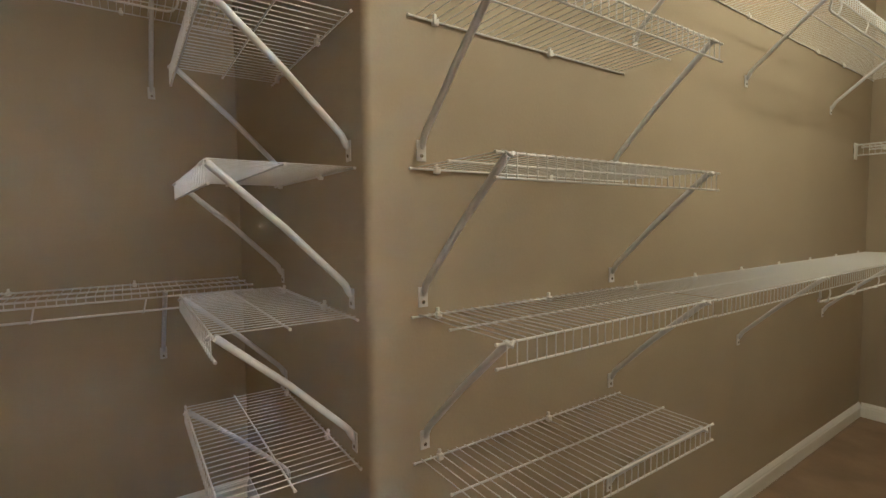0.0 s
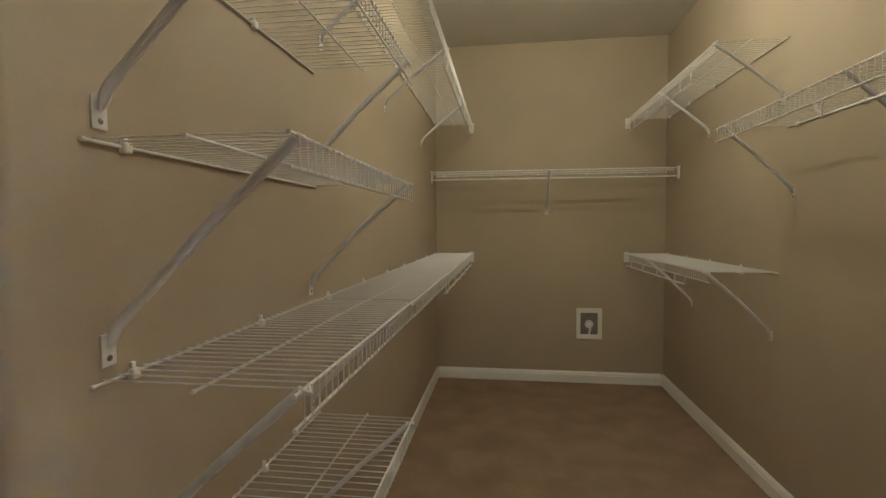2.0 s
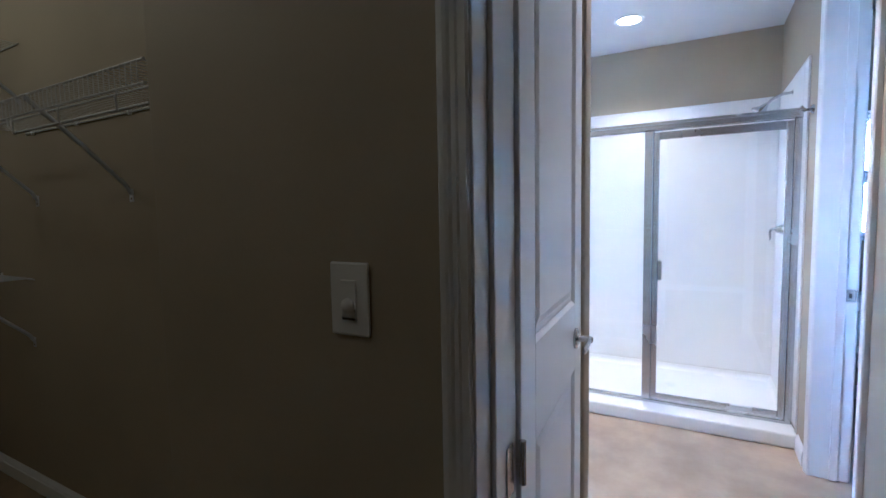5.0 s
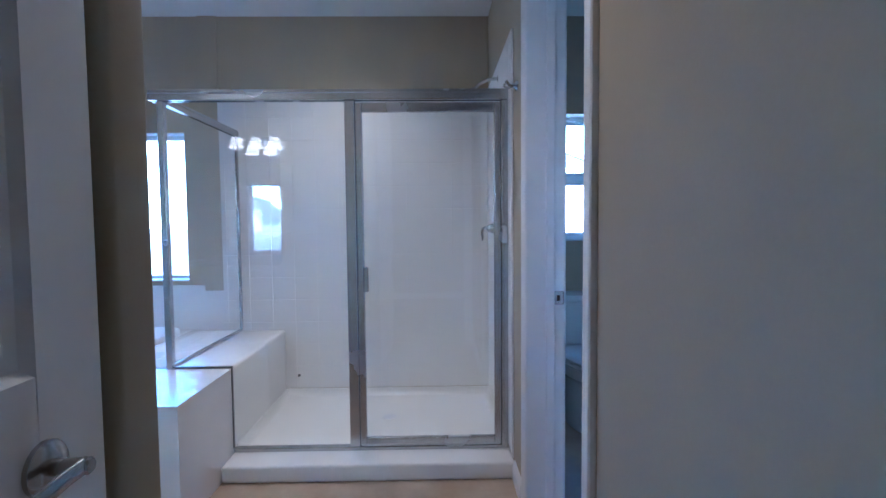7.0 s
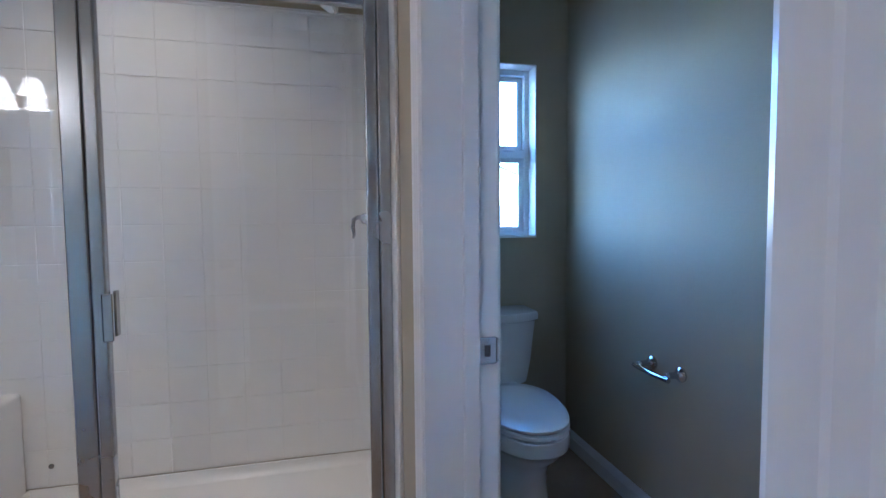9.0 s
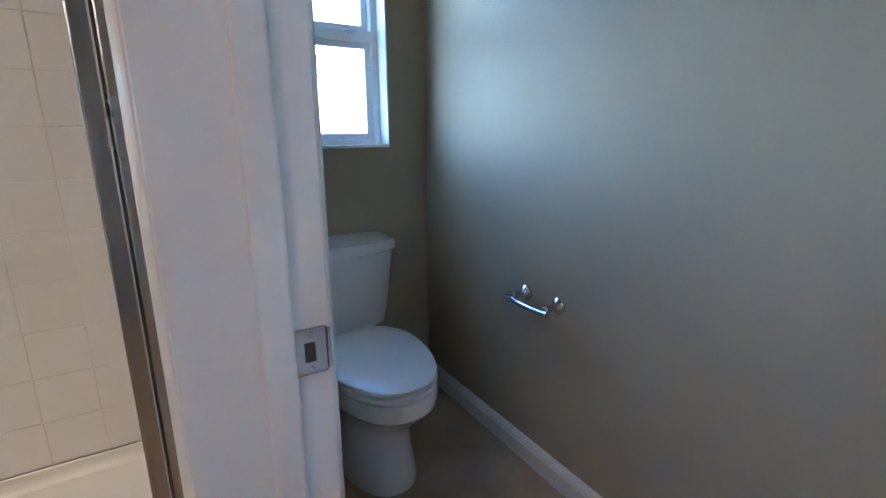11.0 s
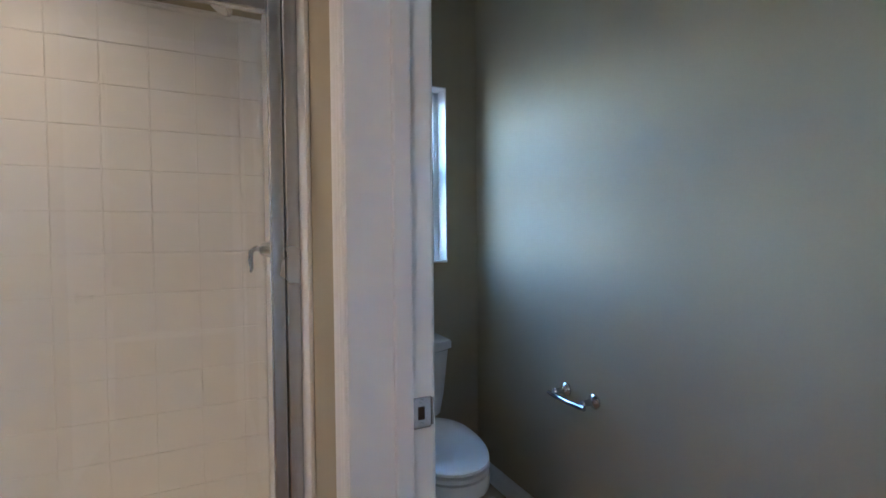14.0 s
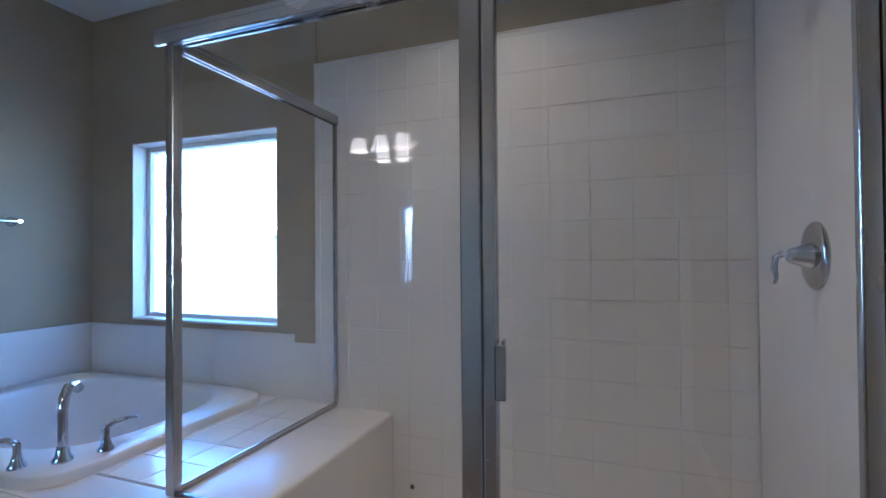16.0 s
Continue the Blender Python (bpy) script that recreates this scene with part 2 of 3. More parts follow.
def baseboard(name, start, along, length, out):
    bm = bmesh.new()
    profile_bar(bm, BASE, start, along, length, out, (0, 0, 1))
    structure(name, bm, M_TRIM, "white moulded baseboard")


baseboard("baseboard_closet_west", (XL, YC, 0), (0, 1, 0), YB - YC, (1, 0, 0))
baseboard("baseboard_closet_north", (XL + .014, YB, 0), (1, 0, 0), XR - XL - .028, (0, -1, 0))
baseboard("baseboard_closet_east", (XR, 2.45, 0), (0, 1, 0), YB - 2.45, (-1, 0, 0))
baseboard("baseboard_closet_return", (XS, 2.45, 0), (1, 0, 0), XR - XS - .014, (0, 1, 0))
baseboard("baseboard_switch_wall", (XS, DY1 + .062, 0), (0, 1, 0), 2.45 - DY1 - .062, (-1, 0, 0))
baseboard("baseboard_recess_north", (XRE + .014, YC, 0), (1, 0, 0), XL - XRE - .014, (0, -1, 0))
baseboard("baseboard_recess_west", (XRE, YSC, 0), (0, 1, 0), YC - YSC, (1, 0, 0))
baseboard("baseboard_water_closet_south", (1.97, YTP, 0), (1, 0, 0), XE - 1.97, (0, 1, 0))
baseboard("baseboard_water_closet_east", (XE, YTP + .014, 0), (0, 1, 0), YWB - YTP - .014, (-1, 0, 0))
baseboard("baseboard_bathroom_south", (XSB, YW, 0), (1, 0, 0), WX0 - .09 - XSB, (0, 1, 0))
baseboard("baseboard_shower_side", (WX1 + .086, YW, 0), (1, 0, 0), 3.30 - WX1 - .086, (0, 1, 0))

# door casings (profile across the width, thickness out of the wall), jambs and stops
CASE = [(0, 0), (.006, 0), (.010, .006), (.010, .026), (.013, .032), (.013, .044), (.017, .052), (.019, .062), (.019, .076), (.015, .080), (0, .080)]


def casing(name, plane, along_x, inner0, inner1, height, out, wide=.080, wide_end=None):
    """A door casing on a wall: two legs and a head, the thin edge to the opening."""
    a = Vector((1, 0, 0)) if along_x else Vector((0, 1, 0))
    o = Vector(out)
    base = Vector((0, plane, 0)) if along_x else Vector((plane, 0, 0))
    frame_ob = None
    wide_end = wide_end or wide
    for nm, at, side, w in (("casing_leg", inner0, -1, wide), ("casing_leg", inner1, 1, wide_end)):
        bm = bmesh.new()
        shape = [(p * min(1, w / .065), q * w / .080) for p, q in CASE]
        profile_bar(bm, shape, base + a * at, (0, 0, 1), height + .005, o, a * side)
        if frame_ob is None:
            frame_ob = structure(name, bm, M_TRIM, "white moulded door casing")
        else:
            part(nm, bm, M_TRIM, frame_ob)
    bm = bmesh.new()
    shape = [(p, q * wide / .080) for p, q in CASE]
    profile_bar(bm, shape, base + a * (inner0 - wide) + Vector((0, 0, height + .005)), a, inner1 - inner0 + wide + wide_end, o, (0, 0, 1))
    part("casing_head", bm, M_TRIM, frame_ob)
    return frame_ob


casing("trim_closet_door_inside", XS, False, DY0 - .005, DY1 + .005, DH, (-1, 0, 0), .052)
casing("trim_closet_door_outside", XSB, False, DY0 + .075, DY1 + .040, DH, (1, 0, 0))
casing("trim_water_closet_outside", YW, True, WX0 - .005, WX1 + .005, DH, (0, 1, 0), .080, .045)
casing("trim_water_closet_inside", YWB, True, WX0 - .005, WX1 + .005, DH, (0, -1, 0))


def jamb_set(name, boxes, stops):
    ob = None
    for b in boxes:
        bm = box(bmesh.new(), *b, bevel=.0015, seg=1)
        if ob is None:
            ob = structure(name, bm, M_TRIM, "white painted door jamb")
        else:
            part("jamb_board", bm, M_TRIM, ob)
    for b in stops:
        part("door_stop", box(bmesh.new(), *b, bevel=.004), M_TRIM, ob)
    return ob


jamb_closet = jamb_set("trim_closet_jamb",
                       [(XS - .002, XSB + .002, DY1, DY1 + .018, 0, DH), (XS - .002, XSB + .002, DY0 - .018, DY0, 0, DH), (XS - .002, XSB + .002, DY0 - .018, DY1 + .018, DH, DH + .018)],
                       [(XS + .055, XS + .09, DY1 - .011, DY1, 0, DH), (XS + .055, XS + .09, DY0, DY0 + .011, 0, DH), (XS + .055, XS + .09, DY0 + .011, DY1 - .011, DH - .011, DH)])
jamb_wc = jamb_set("trim_water_closet_jamb",
                   [(WX1, WX1 + .018, YWB - .002, YW + .002, 0, DH), (WX0 - .018, WX0, YWB - .002, YW + .002, 0, DH), (WX0 - .018, WX1 + .018, YWB - .002, YW + .002, DH, DH + .018)],
                   [(WX1 - .011, WX1, YWB + .040, YWB + .075, 0, DH), (WX0, WX0 + .011, YWB + .040, YWB + .075, 0, DH), (WX0 + .011, WX1 - .011, YWB + .040, YWB + .075, DH - .011, DH)])


def lever(parent, m, side):
    """A lever handle: round rose, neck and a slim lever towards the hinge."""
    bm = bmesh.new()
    lathe(bm, [(0, .032), (.006, .032), (.010, .028), (.012, .014)], (0, side, 0), m @ Vector((0, 0, 0)), 24)
    rose = part("handle_rose", bm, M_NICKEL, parent, "satin nickel rose", True)
    bm = bmesh.new()
    tube(bm, [m @ Vector((0, side * .010, 0)), m @ Vector((0, side * .030, 0)), m @ Vector((0, side * .052, 0)), m @ Vector((0, side * .055, 0))], [.0105, .0095, .0105, .008], 14)
    rings = []
    for x, y, z, thick, high in ((.006, .046, 0, .003, .006), (.003, .046, 0, .007, .0105), (-.03, .047, .001, .0065, .0105), (-.07, .048, -.002, .006, .0115), (-.105, .046, -.005, .0055, .0125), (-.116, .045, -.006, .004, .009)):
        rings.append([bm.verts.new(m @ Vector((x, side * (y + thick * math.cos(k * math.tau / 14)), z + high * math.sin(k * math.tau / 14)))) for k in range(14)])
    loft(bm, rings)
    part("handle_lever", bm, M_NICKEL, rose, "satin nickel lever", True)


def panel_door(name, m, width, label):
    """A two-panel door leaf: local x from the hinge, y the thickness."""
    th, h, st = .035, 2.425, .115
    z0 = .010
    rails = [(z0, .24), (.82, 1.03), (h - .12, h)]
    root = tagged(new(name), label, kind="structure")
    root.matrix_world = m
    for x0, x1 in ((0, st), (width - st, width)):
        part("stile", box(bmesh.new(), x0, x1, -th / 2, th / 2, z0, h, .002, 1), M_DOOR, root)
    for a, b in rails:
        part("rail", box(bmesh.new(), st, width - st, -th / 2, th / 2, a, b), M_DOOR, root)
    for a, b in ((.24, .82), (1.03, h - .12)):
        bm = bmesh.new()
        for s in (-1, 1):
            rs = []
            for inset, y in ((0, th / 2), (.012, th / 2 - .009), (.030, th / 2 - .009), (.050, th / 2 - .003), (.051, th / 2 - .003)):
                rs.append([bm.verts.new((x, s * y, z)) for x, z in ((st + inset, a + inset), (width - st - inset, a + inset), (width - st - inset, b - inset), (st + inset, b - inset))])
            loft(bm, rs, False)
            bm.faces.new(rs[-1])
        bmesh.ops.recalc_face_normals(bm, faces=bm.faces)
        part("panel", bm, M_DOOR, root, "raised moulded panel")
    for s in (-1, 1):
        lever(root, Matrix.Translation((width - .11, s * th / 2, .92)), s)
    part("latch_plate", box(bmesh.new(), width - .001, width + .0015, -.0125, .0125, .895, .955, .001, 1), M_NICKEL, root)
    for z in (.22, .82, 2.20):
        bm = bmesh.new()
        tube(bm, [(-.004, -th / 2 - .004, z - .045), (-.004, -th / 2 - .004, z + .045)], .007, 10)
        part("hinge_knuckle", bm, M_NICKEL, root, "", True)
    return root


panel_door("door_closet", pose(1.095, 1.586, 0, 0, 0, 3.0), .715, "white two-panel door standing open with nickel lever")
panel_door("door_water_closet", pose(WX0 + .022, YWB + .014, 0, 0, 0, -75), .685, "white two-panel door standing open with nickel lever")

# hinge leaf on the closet jamb and strike plate on the water-closet jamb
bm = bmesh.new()
box(bm, 0, .034, -.0015, .0015, -.05, .05, .0012, 1)
hinge = part("hinge_leaf", bm, M_NICKEL, jamb_closet, "satin nickel hinge leaf")
hinge.matrix_basis = pose(XS + .135, DY1 - .002, .22)
bm = bmesh.new()
box(bm, 0, .034, -.0015, .0015, -.05, .05, .0012, 1)
strike2 = part("hinge_leaf", bm, M_NICKEL, jamb_closet, "satin nickel hinge leaf")
strike2.matrix_basis = pose(XS + .130, DY1 - .002, .82)

bm = box(bmesh.new(), WX1 - .0025, WX1, YWB + .003, YWB + .041, .877, .933, .0015, 1)
strike = part("strike_plate", bm, M_NICKEL, jamb_wc, "satin nickel strike plate")
# no real opening: a dark sheet on the plate paints the hole's shade
part("latch_hole_shade", box(bmesh.new(), WX1 - .0035, WX1 - .0024, YWB + .017, YWB + .029, .893, .916), M_RECESS_SHADE, strike)
for z in (.884, .926):
    part("screw", lathe(bmesh.new(), [(0, .0038), (.0008, .0032)], (-1, 0, 0), (WX1 - .0025, YWB + .023, z), 12), M_NICKEL, strike)
part("strike_lip", box(bmesh.new(), WX1 - .002, WX1 + .010, YWB - .0015, YWB + .003, .880, .930, .001, 1), M_NICKEL, strike)

# ---- wire shelves ----
WIRE_MESH = {}


def wire_mesh(depth, lip):
    key = (round(depth, 3), round(lip, 3))
    if key not in WIRE_MESH:
        bm = bmesh.new()
        tube(bm, [(0, -.004, .0042), (0, depth - .004, .0042), (0, depth + .0035, .001), (0, depth + .0042, -.004), (0, depth + .0042, -lip)], .00135, 5)
        WIRE_MESH[key] = mesh_of("wire", bm, M_WIRE, True)
    return WIRE_MESH[key]


def wire_shelf(m, length, label, group, struts=(), depth=.30, lip=.045, hang=None, drop=.272, rod=.0026):
    root = thing("wire_shelf", m, label, "wire shelf", group)
    rods = [("back_rod", .004, 0), ("middle_rod", depth * .52, 0), ("front_rod", depth, 0), ("lip_rod", depth, -lip)]
    for nm, y, z in rods:
        part(nm, tube(bmesh.new(), [(0, y, z), (length, y, z)], rod, 8), M_WIRE, root, "", True)
        for x in (0, length):
            part("end_cap", tube(bmesh.new(), [(x - .003, y, z), (x + .003, y, z)], rod + .0009, 8), M_PLASTIC, root)
    if hang:
        a, b = hang
        y, z = depth - .010, -lip - .047
        run = [(a, y, z), (b, y, z)] if a == 0 else [(a - .022, depth, -lip + .002), (a - .016, depth, -lip - .026), (a - .002, y, z + .006), (a + .016, y, z), (b, y, z)]
        if a == 0 and b < length:
            run = run[:1] + [(b - .016, y, z), (b + .002, y, z + .006), (b + .016, depth, -lip - .026), (b + .022, depth, -lip + .002)]
        part("hanging_rod", tube(bmesh.new(), run, .0042, 10), M_WIRE, root, "white hanging rod below the lip", True)
        k = a + .12
        while k < b:
            part("rod_hook", tube(bmesh.new(), [(k, depth, -lip + .002), (k + .004, depth + .004, -lip - .02), (k + .010, depth - .002, z - .004), (k + .014, y, z - .005)], .0028, 6), M_WIRE, root, "", True)
            k += .305
    me = wire_mesh(depth, lip)
    n = int((length - .040) / .0254)
    for i in range(n + 1):
        piece("wire", me, root, Matrix.Translation((.020 + i * (length - .040) / n, 0, 0)))
    k = length - .07
    while k > .01:
        clip = box(bmesh.new(), k - .0075, k + .0075, 0, .013, -.010, .007, .003, 2)
        box(clip, k - .004, k + .004, 0, .008, .006, .017, .002, 2)
        part("wall_clip", clip, M_PLASTIC, root)
        k -= .38
    for xs in struts:
        bm = bmesh.new()
        tube(bm, [(xs, depth - .004, -.002), (xs, depth * .5, -.002 - (drop - .012) * .5), (xs, .027, -drop + .018), (xs, .017, -drop + .007), (xs, .0115, -drop - .005), (xs, .0075, -drop - .016), (xs, .0045, -drop - .022)], [.0080, .0080, .0080, .0080, .0078, .0060, .0030], 10)
        arm = part("support_strut", bm, M_STRUT, root, "grey-white steel strut", True)
        foot = bmesh.new()
        box(foot, xs - .0130, xs + .0130, 0, .0035, -drop - .050, -drop - .002, .0015, 2)
        foot_ob = part("foot_plate", foot, M_WIRE, arm)
        foot_ob["label"] = "white flattened foot plate"
        hook = tube(bmesh.new(), [(xs - .01, depth, .001), (xs, depth + .008, -.006), (xs + .01, depth, .001)], .004, 8)
        part("strut_hook", hook, M_WIRE, arm, "", True)
        screw = lathe(bmesh.new(), [(0, .0048), (.0012, .0044), (.0020, .0022)], (0, 1, 0), (xs, .0036, -drop - .038), 12)
        part("screw", screw, M_NICKEL, arm)
    return root


def end_plate(root, x, depth, lip):
    part("end_bracket", box(bmesh.new(), x - .004, x + .004, depth - .028, depth + .012, -lip - .022, .014, .003, 2), M_PLASTIC, root, "white plastic end bracket")


G1 = "short wire shelves on the closet wall"
for z in (1.735, 1.395, 1.052, .703):
    wire_shelf(pose(XL, 2.985, z, 0, 0, -90), .785, "short white wire shelf with struts on taupe wall", G1, (.045, .755))
G2 = "wire shelves in the recess"
for z in (1.735, 1.395, 1.052, .703):
    wire_shelf(pose(-.66, YC, z, 0, 0, 180), .66, "short white wire shelf in the dim closet recess", G2, (.035, .61))
G3 = "long wire shelves with hanging rods"
low = wire_shelf(pose(XL, YB - .002, 1.050, 0, 0, -90), 2.50, "long white wire shelf with hanging rod, lower", G3, (.70, 1.68), hang=(0, 1.72))
end_plate(low, .004, .30, .045)
high = wire_shelf(pose(XL, YB - .002, 2.105, 0, 0, -90), 2.50, "long white wire shelf high under the ceiling", G3, (.69, 1.67, 2.45), hang=(0, 1.72), drop=.235)
end_plate(high, .004, .30, .045)
low = wire_shelf(pose(XR, 3.945, 1.050, 0, 0, 90), YB - 3.947, "white wire shelf with hanging rod, waist high", G3, (.05, 1.0), hang=(.32, YB - 3.947))
end_plate(low, YB - 3.951, .30, .045)
high = wire_shelf(pose(XR, 3.915, 2.100, 0, 0, 90), YB - 3.917, "white wire shelf high beside the back wall", G3, (.03, .815), hang=(.32, YB - 3.917), drop=.235)
end_plate(high, YB - 3.921, .30, .045)
wire_shelf(pose(XR, 2.453, 1.705, 0, 0, 90), 1.45, "white wire shelf with bright hanging rod", G3, (.65, 1.40), hang=(0, .75), lip=.056, rod=.0036)
back = wire_shelf(pose(XR, YB, 1.690, 0, 0, 180), XR - XL, "white wire shelf spanning the closet's back wall", G3, (.915,), lip=.060, rod=.0044)
end_plate(back, .008, .30, .060)
end_plate(back, XR - XL - .008, .30, .060)
wire_shelf(pose(XRE, 2.07, 1.030, 0, 0, -90), 1.60, "white wire shelf on the recess end wall", G3, (.3,), hang=(.24, 1.60), lip=.020, rod=.0036)
wire_shelf(pose(XRE, 2.07, 2.105, 0, 0, -90), 1.60, "white wire shelf high in the recess", G3, (.3,), hang=(.24, 1.60), lip=.022)

# ---- switch, outlet box ----
sw = thing("light_switch", pose(XS, 1.832, 1.163, 0, 0, -90), "white plastic wall switch with sensor and button", "light switch")
part("wall_plate", box(bmesh.new(), -.045, .045, -.006, 0, -.069, .069, .004, 2), M_PLASTIC, sw)
part("rocker", box(bmesh.new(), -.0175, .0175, -.009, -.0055, -.035, .036, .0015, 2), M_PLASTIC, sw)
lens = lathe(bmesh.new(), [(0, .015), (.006, .014), (.010, .009), (.011, .003)], (0, -1, 0), (0, -.008, -.012), 20)
part("sensor_lens", lens, M_PLASTIC, sw, "", True)
part("button", box(bmesh.new(), -.015, .015, -.0105, -.0085, -.034, -.022, .001, 1), M_PLASTIC, sw)
# thin dark sheet, the shade of the slot put into its colour
part("slot_shade", box(bmesh.new(), -.015, .015, -.0098, -.0088, -.0385, -.0345), M_RECESS_SHADE, sw)

ob_box = thing("outlet_box", pose(.632, YB, .485), "white recessed wall box with round valve inside", "outlet box")
bm = bmesh.new()
for b in ((-.10, -.068, -.125, .125), (.068, .10, -.125, .125), (-.068, .068, .088, .125), (-.068, .068, -.125, -.088)):
    box(bm, b[0], b[1], -.010, 0, b[2], b[3], .002, 1)
part("face_frame", bm, M_PLASTIC, ob_box, "white plastic face frame")
# flat sheet instead of a recess; its grey paints the shade inside
part("box_back_shade", box(bmesh.new(), -.068, .068, -.0035, -.001, -.088, .088), M_BOX_SHADE, ob_box, "flat grey sheet, recess shade put into its colour")
bm = bmesh.new()
lathe(bm, [(0, .034), (.004, .034), (.006, .030), (.006, .022), (.004, .020)], (0, -1, 0), (0, -.0035, -.005), 24)
part("collar", bm, M_STRUT, ob_box, "grey round collar", True)
bm = bmesh.new()
lathe(bm, [(0, .017), (.010, .016), (.014, .012), (.022, .010)], (0, -1, 0), (0, -.005, -.012), 16)
part("valve_knob", bm, M_PLASTIC, ob_box, "white valve knob", True)
bm = bmesh.new()
tube(bm, [(0, -.012, -.02), (.006, -.016, -.045), (.0, -.010, -.084)], .008, 8)
part("hose_stub", bm, M_PLASTIC, ob_box, "", True)

# ---- shower ----
XF = 3.46
YSH0, YSH1 = YW, 2.155
KT = .082
bm = bmesh.new()
box(bm, 3.30, 3.505, YW + .001, 2.148, 0, KT, .012, 3)
shower_pan = thing("shower_pan", pose(0, 0, 0), "white acrylic shower pan with kerb and bench", "shower pan")
part("kerb", bm, M_ACRYL, shower_pan, "", True)
part("pan_floor", box(bmesh.new(), 3.505, XE - .031, YW + .011, YSH1, .001, .052), M_ACRYL, shower_pan)
bm = bmesh.new()
cove = [(0, 0), (.030, 0), (.022, .004), (.012, .014), (.006, .030), (.004, .045), (0, .048)]
profile_bar(bm, cove, (XE - .031, YW + .011, .052), (0, 1, 0), YSH1 - YW - .011, (-1, 0, 0), (0, 0, 1))
profile_bar(bm, cove, (3.506, YW + .011, .052), (1, 0, 0), XE - 3.54, (0, 1, 0), (0, 0, 1))
profile_bar(bm, cove, (3.506, YSH1, .052), (1, 0, 0), XE - 3.54, (0, -1, 0), (0, 0, 1))
part("cove", bm, M_ACRYL, shower_pan, "", True)
part("bench", box(bmesh.new(), XF + .012, XE - .031, YSH1 + .001, 2.449, .001, .505, .018, 4), M_ACRYL, shower_pan, "white acrylic bench", True)
bm = lathe(bmesh.new(), [(0, .040), (.002, .040), (.004, .036), (.003, .030)], (0, 0, 1), (3.93, 1.42, .052), 24)
part("drain", bm, M_STRUT, shower_pan, "chrome round drain", True)
bm = lathe(bmesh.new(), [(0, .010), (.004, .010), (.006, .006)], (-1, 0, 0), (XE - .031, 2.07, .19), 12)
part("plug", bm, M_GASKET, shower_pan, "small dark plug")

# moulded square tiles on a grey backing
P = .152
backing = slab("wall_shower_surround", M_GROUT, (XE - .0265, XE, YW + .001, 2.57, .101, 2.098), (3.345, XE - .0265, YW, YW + .0065, .101, 2.098), label="white square-tiled shower surround")
TILE_MESH = {}


def tile(w, h, axis):
    key = (round(w, 3), round(h, 3), axis)
    if key not in TILE_MESH:
        bm = bmesh.new()
        t, e = .0030, .0020
        g, q, f = (.0016, .0016, .0012) if axis == "z" else (.0016, .0012, .0016)
        outer = [(q, g), (w - q, g), (w - q, h - g), (q, h - g)]
        inner = [(q + f, g + e), (w - q - f, g + e), (w - q - f, h - g - e), (q + f, h - g - e)]
        low, top = [], []
        for (a, b), lst, d in [(p, low, 0) for p in outer] + [(p, top, t) for p in inner]:
            co = {"x": (-d, a, b), "y": (a, d, b), "z": (a, b, d)}[axis]
            lst.append(bm.verts.new(co))
        mid = [bm.verts.new(v.co.lerp(v.co, 0) + Vector({"x": (-(t - .0007), 0, 0), "y": (0, t - .0007, 0), "z": (0, 0, t - .0007)}[axis])) for v in low]
        loft(bm, [low, mid, top], False)
        bm.faces.new(top)
        bmesh.ops.recalc_face_normals(bm, faces=bm.faces)
        me = mesh_of("tile", bm, M_DECKTILE if axis == "z" else M_TILE, False)
        c = me.polygons[-1]
        n = {"x": Vector((-1, 0, 0)), "y": Vector((0, 1, 0)), "z": Vector((0, 0, 1))}[axis]
        if c.normal.dot(n) < 0:
            me.flip_normals()
        TILE_MESH[key] = me
    return TILE_MESH[key]


def cuts(a, b, origin):
    ks = [a] + [origin + P * k for k in range(-40, 60) if a + .012 < origin + P * k < b - .012] + [b]
    return list(zip(ks, ks[1:]))


def lay(parent, axis, at, ua, ub, va, vb, uo, vo):
    for u0, u1 in cuts(ua, ub, uo):
        for v0, v1 in cuts(va, vb, vo):
            place = {"x": (at, u0, v0), "y": (u0, at, v0), "z": (u0, v0, at)}[axis]
            piece("tile", tile(u1 - u0, v1 - v0, axis), parent, Matrix.Translation(place))


lay(backing, "x", XE - .0265, YW + .012, 2.568, .102, 2.096, 1.626, 1.169)
part("edge_panel", box(bmesh.new(), 3.347, 3.452, YW + .0065, YW + .0095, .102, 2.096, .0015, 1), M_TILE, backing, "smooth white edge strip")
part("side_panel", box(bmesh.new(), 3.454, XE - .032, YW + .0065, YW + .0105, .102, 2.096, .0015, 1), M_TILE, backing, "smooth white side panel")
part("cap_trim", box(bmesh.new(), XE - .031, XE, YW + .012, 2.572, 2.097, 2.106, .002, 1), M_TILE, backing)
part("cap_trim", box(bmesh.new(), 3.342, XE - .031, YW + .0005, YW + .011, 2.097, 2.106, .002, 1), M_TILE, backing)
part("edge_trim", box(bmesh.new(), 3.337, 3.346, YW + .0005, YW + .011, .083, 2.106, .003, 2), M_TILE, backing)

enclosure = thing("shower_enclosure", pose(XF, YW, 0), "framed glass shower enclosure with hinged door", "shower enclosure")
RAIL = [(-.024, 0), (-.026, .004), (-.026, .030), (-.022, .036), (-.022, .050), (.022, .050), (.022, .036), (.026, .030), (.026, .004), (.024, 0), (.013, 0), (.013, .020), (-.013, .020), (-.013, 0)]
bm = profile_bar(bmesh.new(), RAIL, (0, .009, 1.812), (0, 1, 0), 1.726, (1, 0, 0), (0, 0, 1))
part("header_rail", bm, M_ALU, enclosure, "bright aluminium channel")
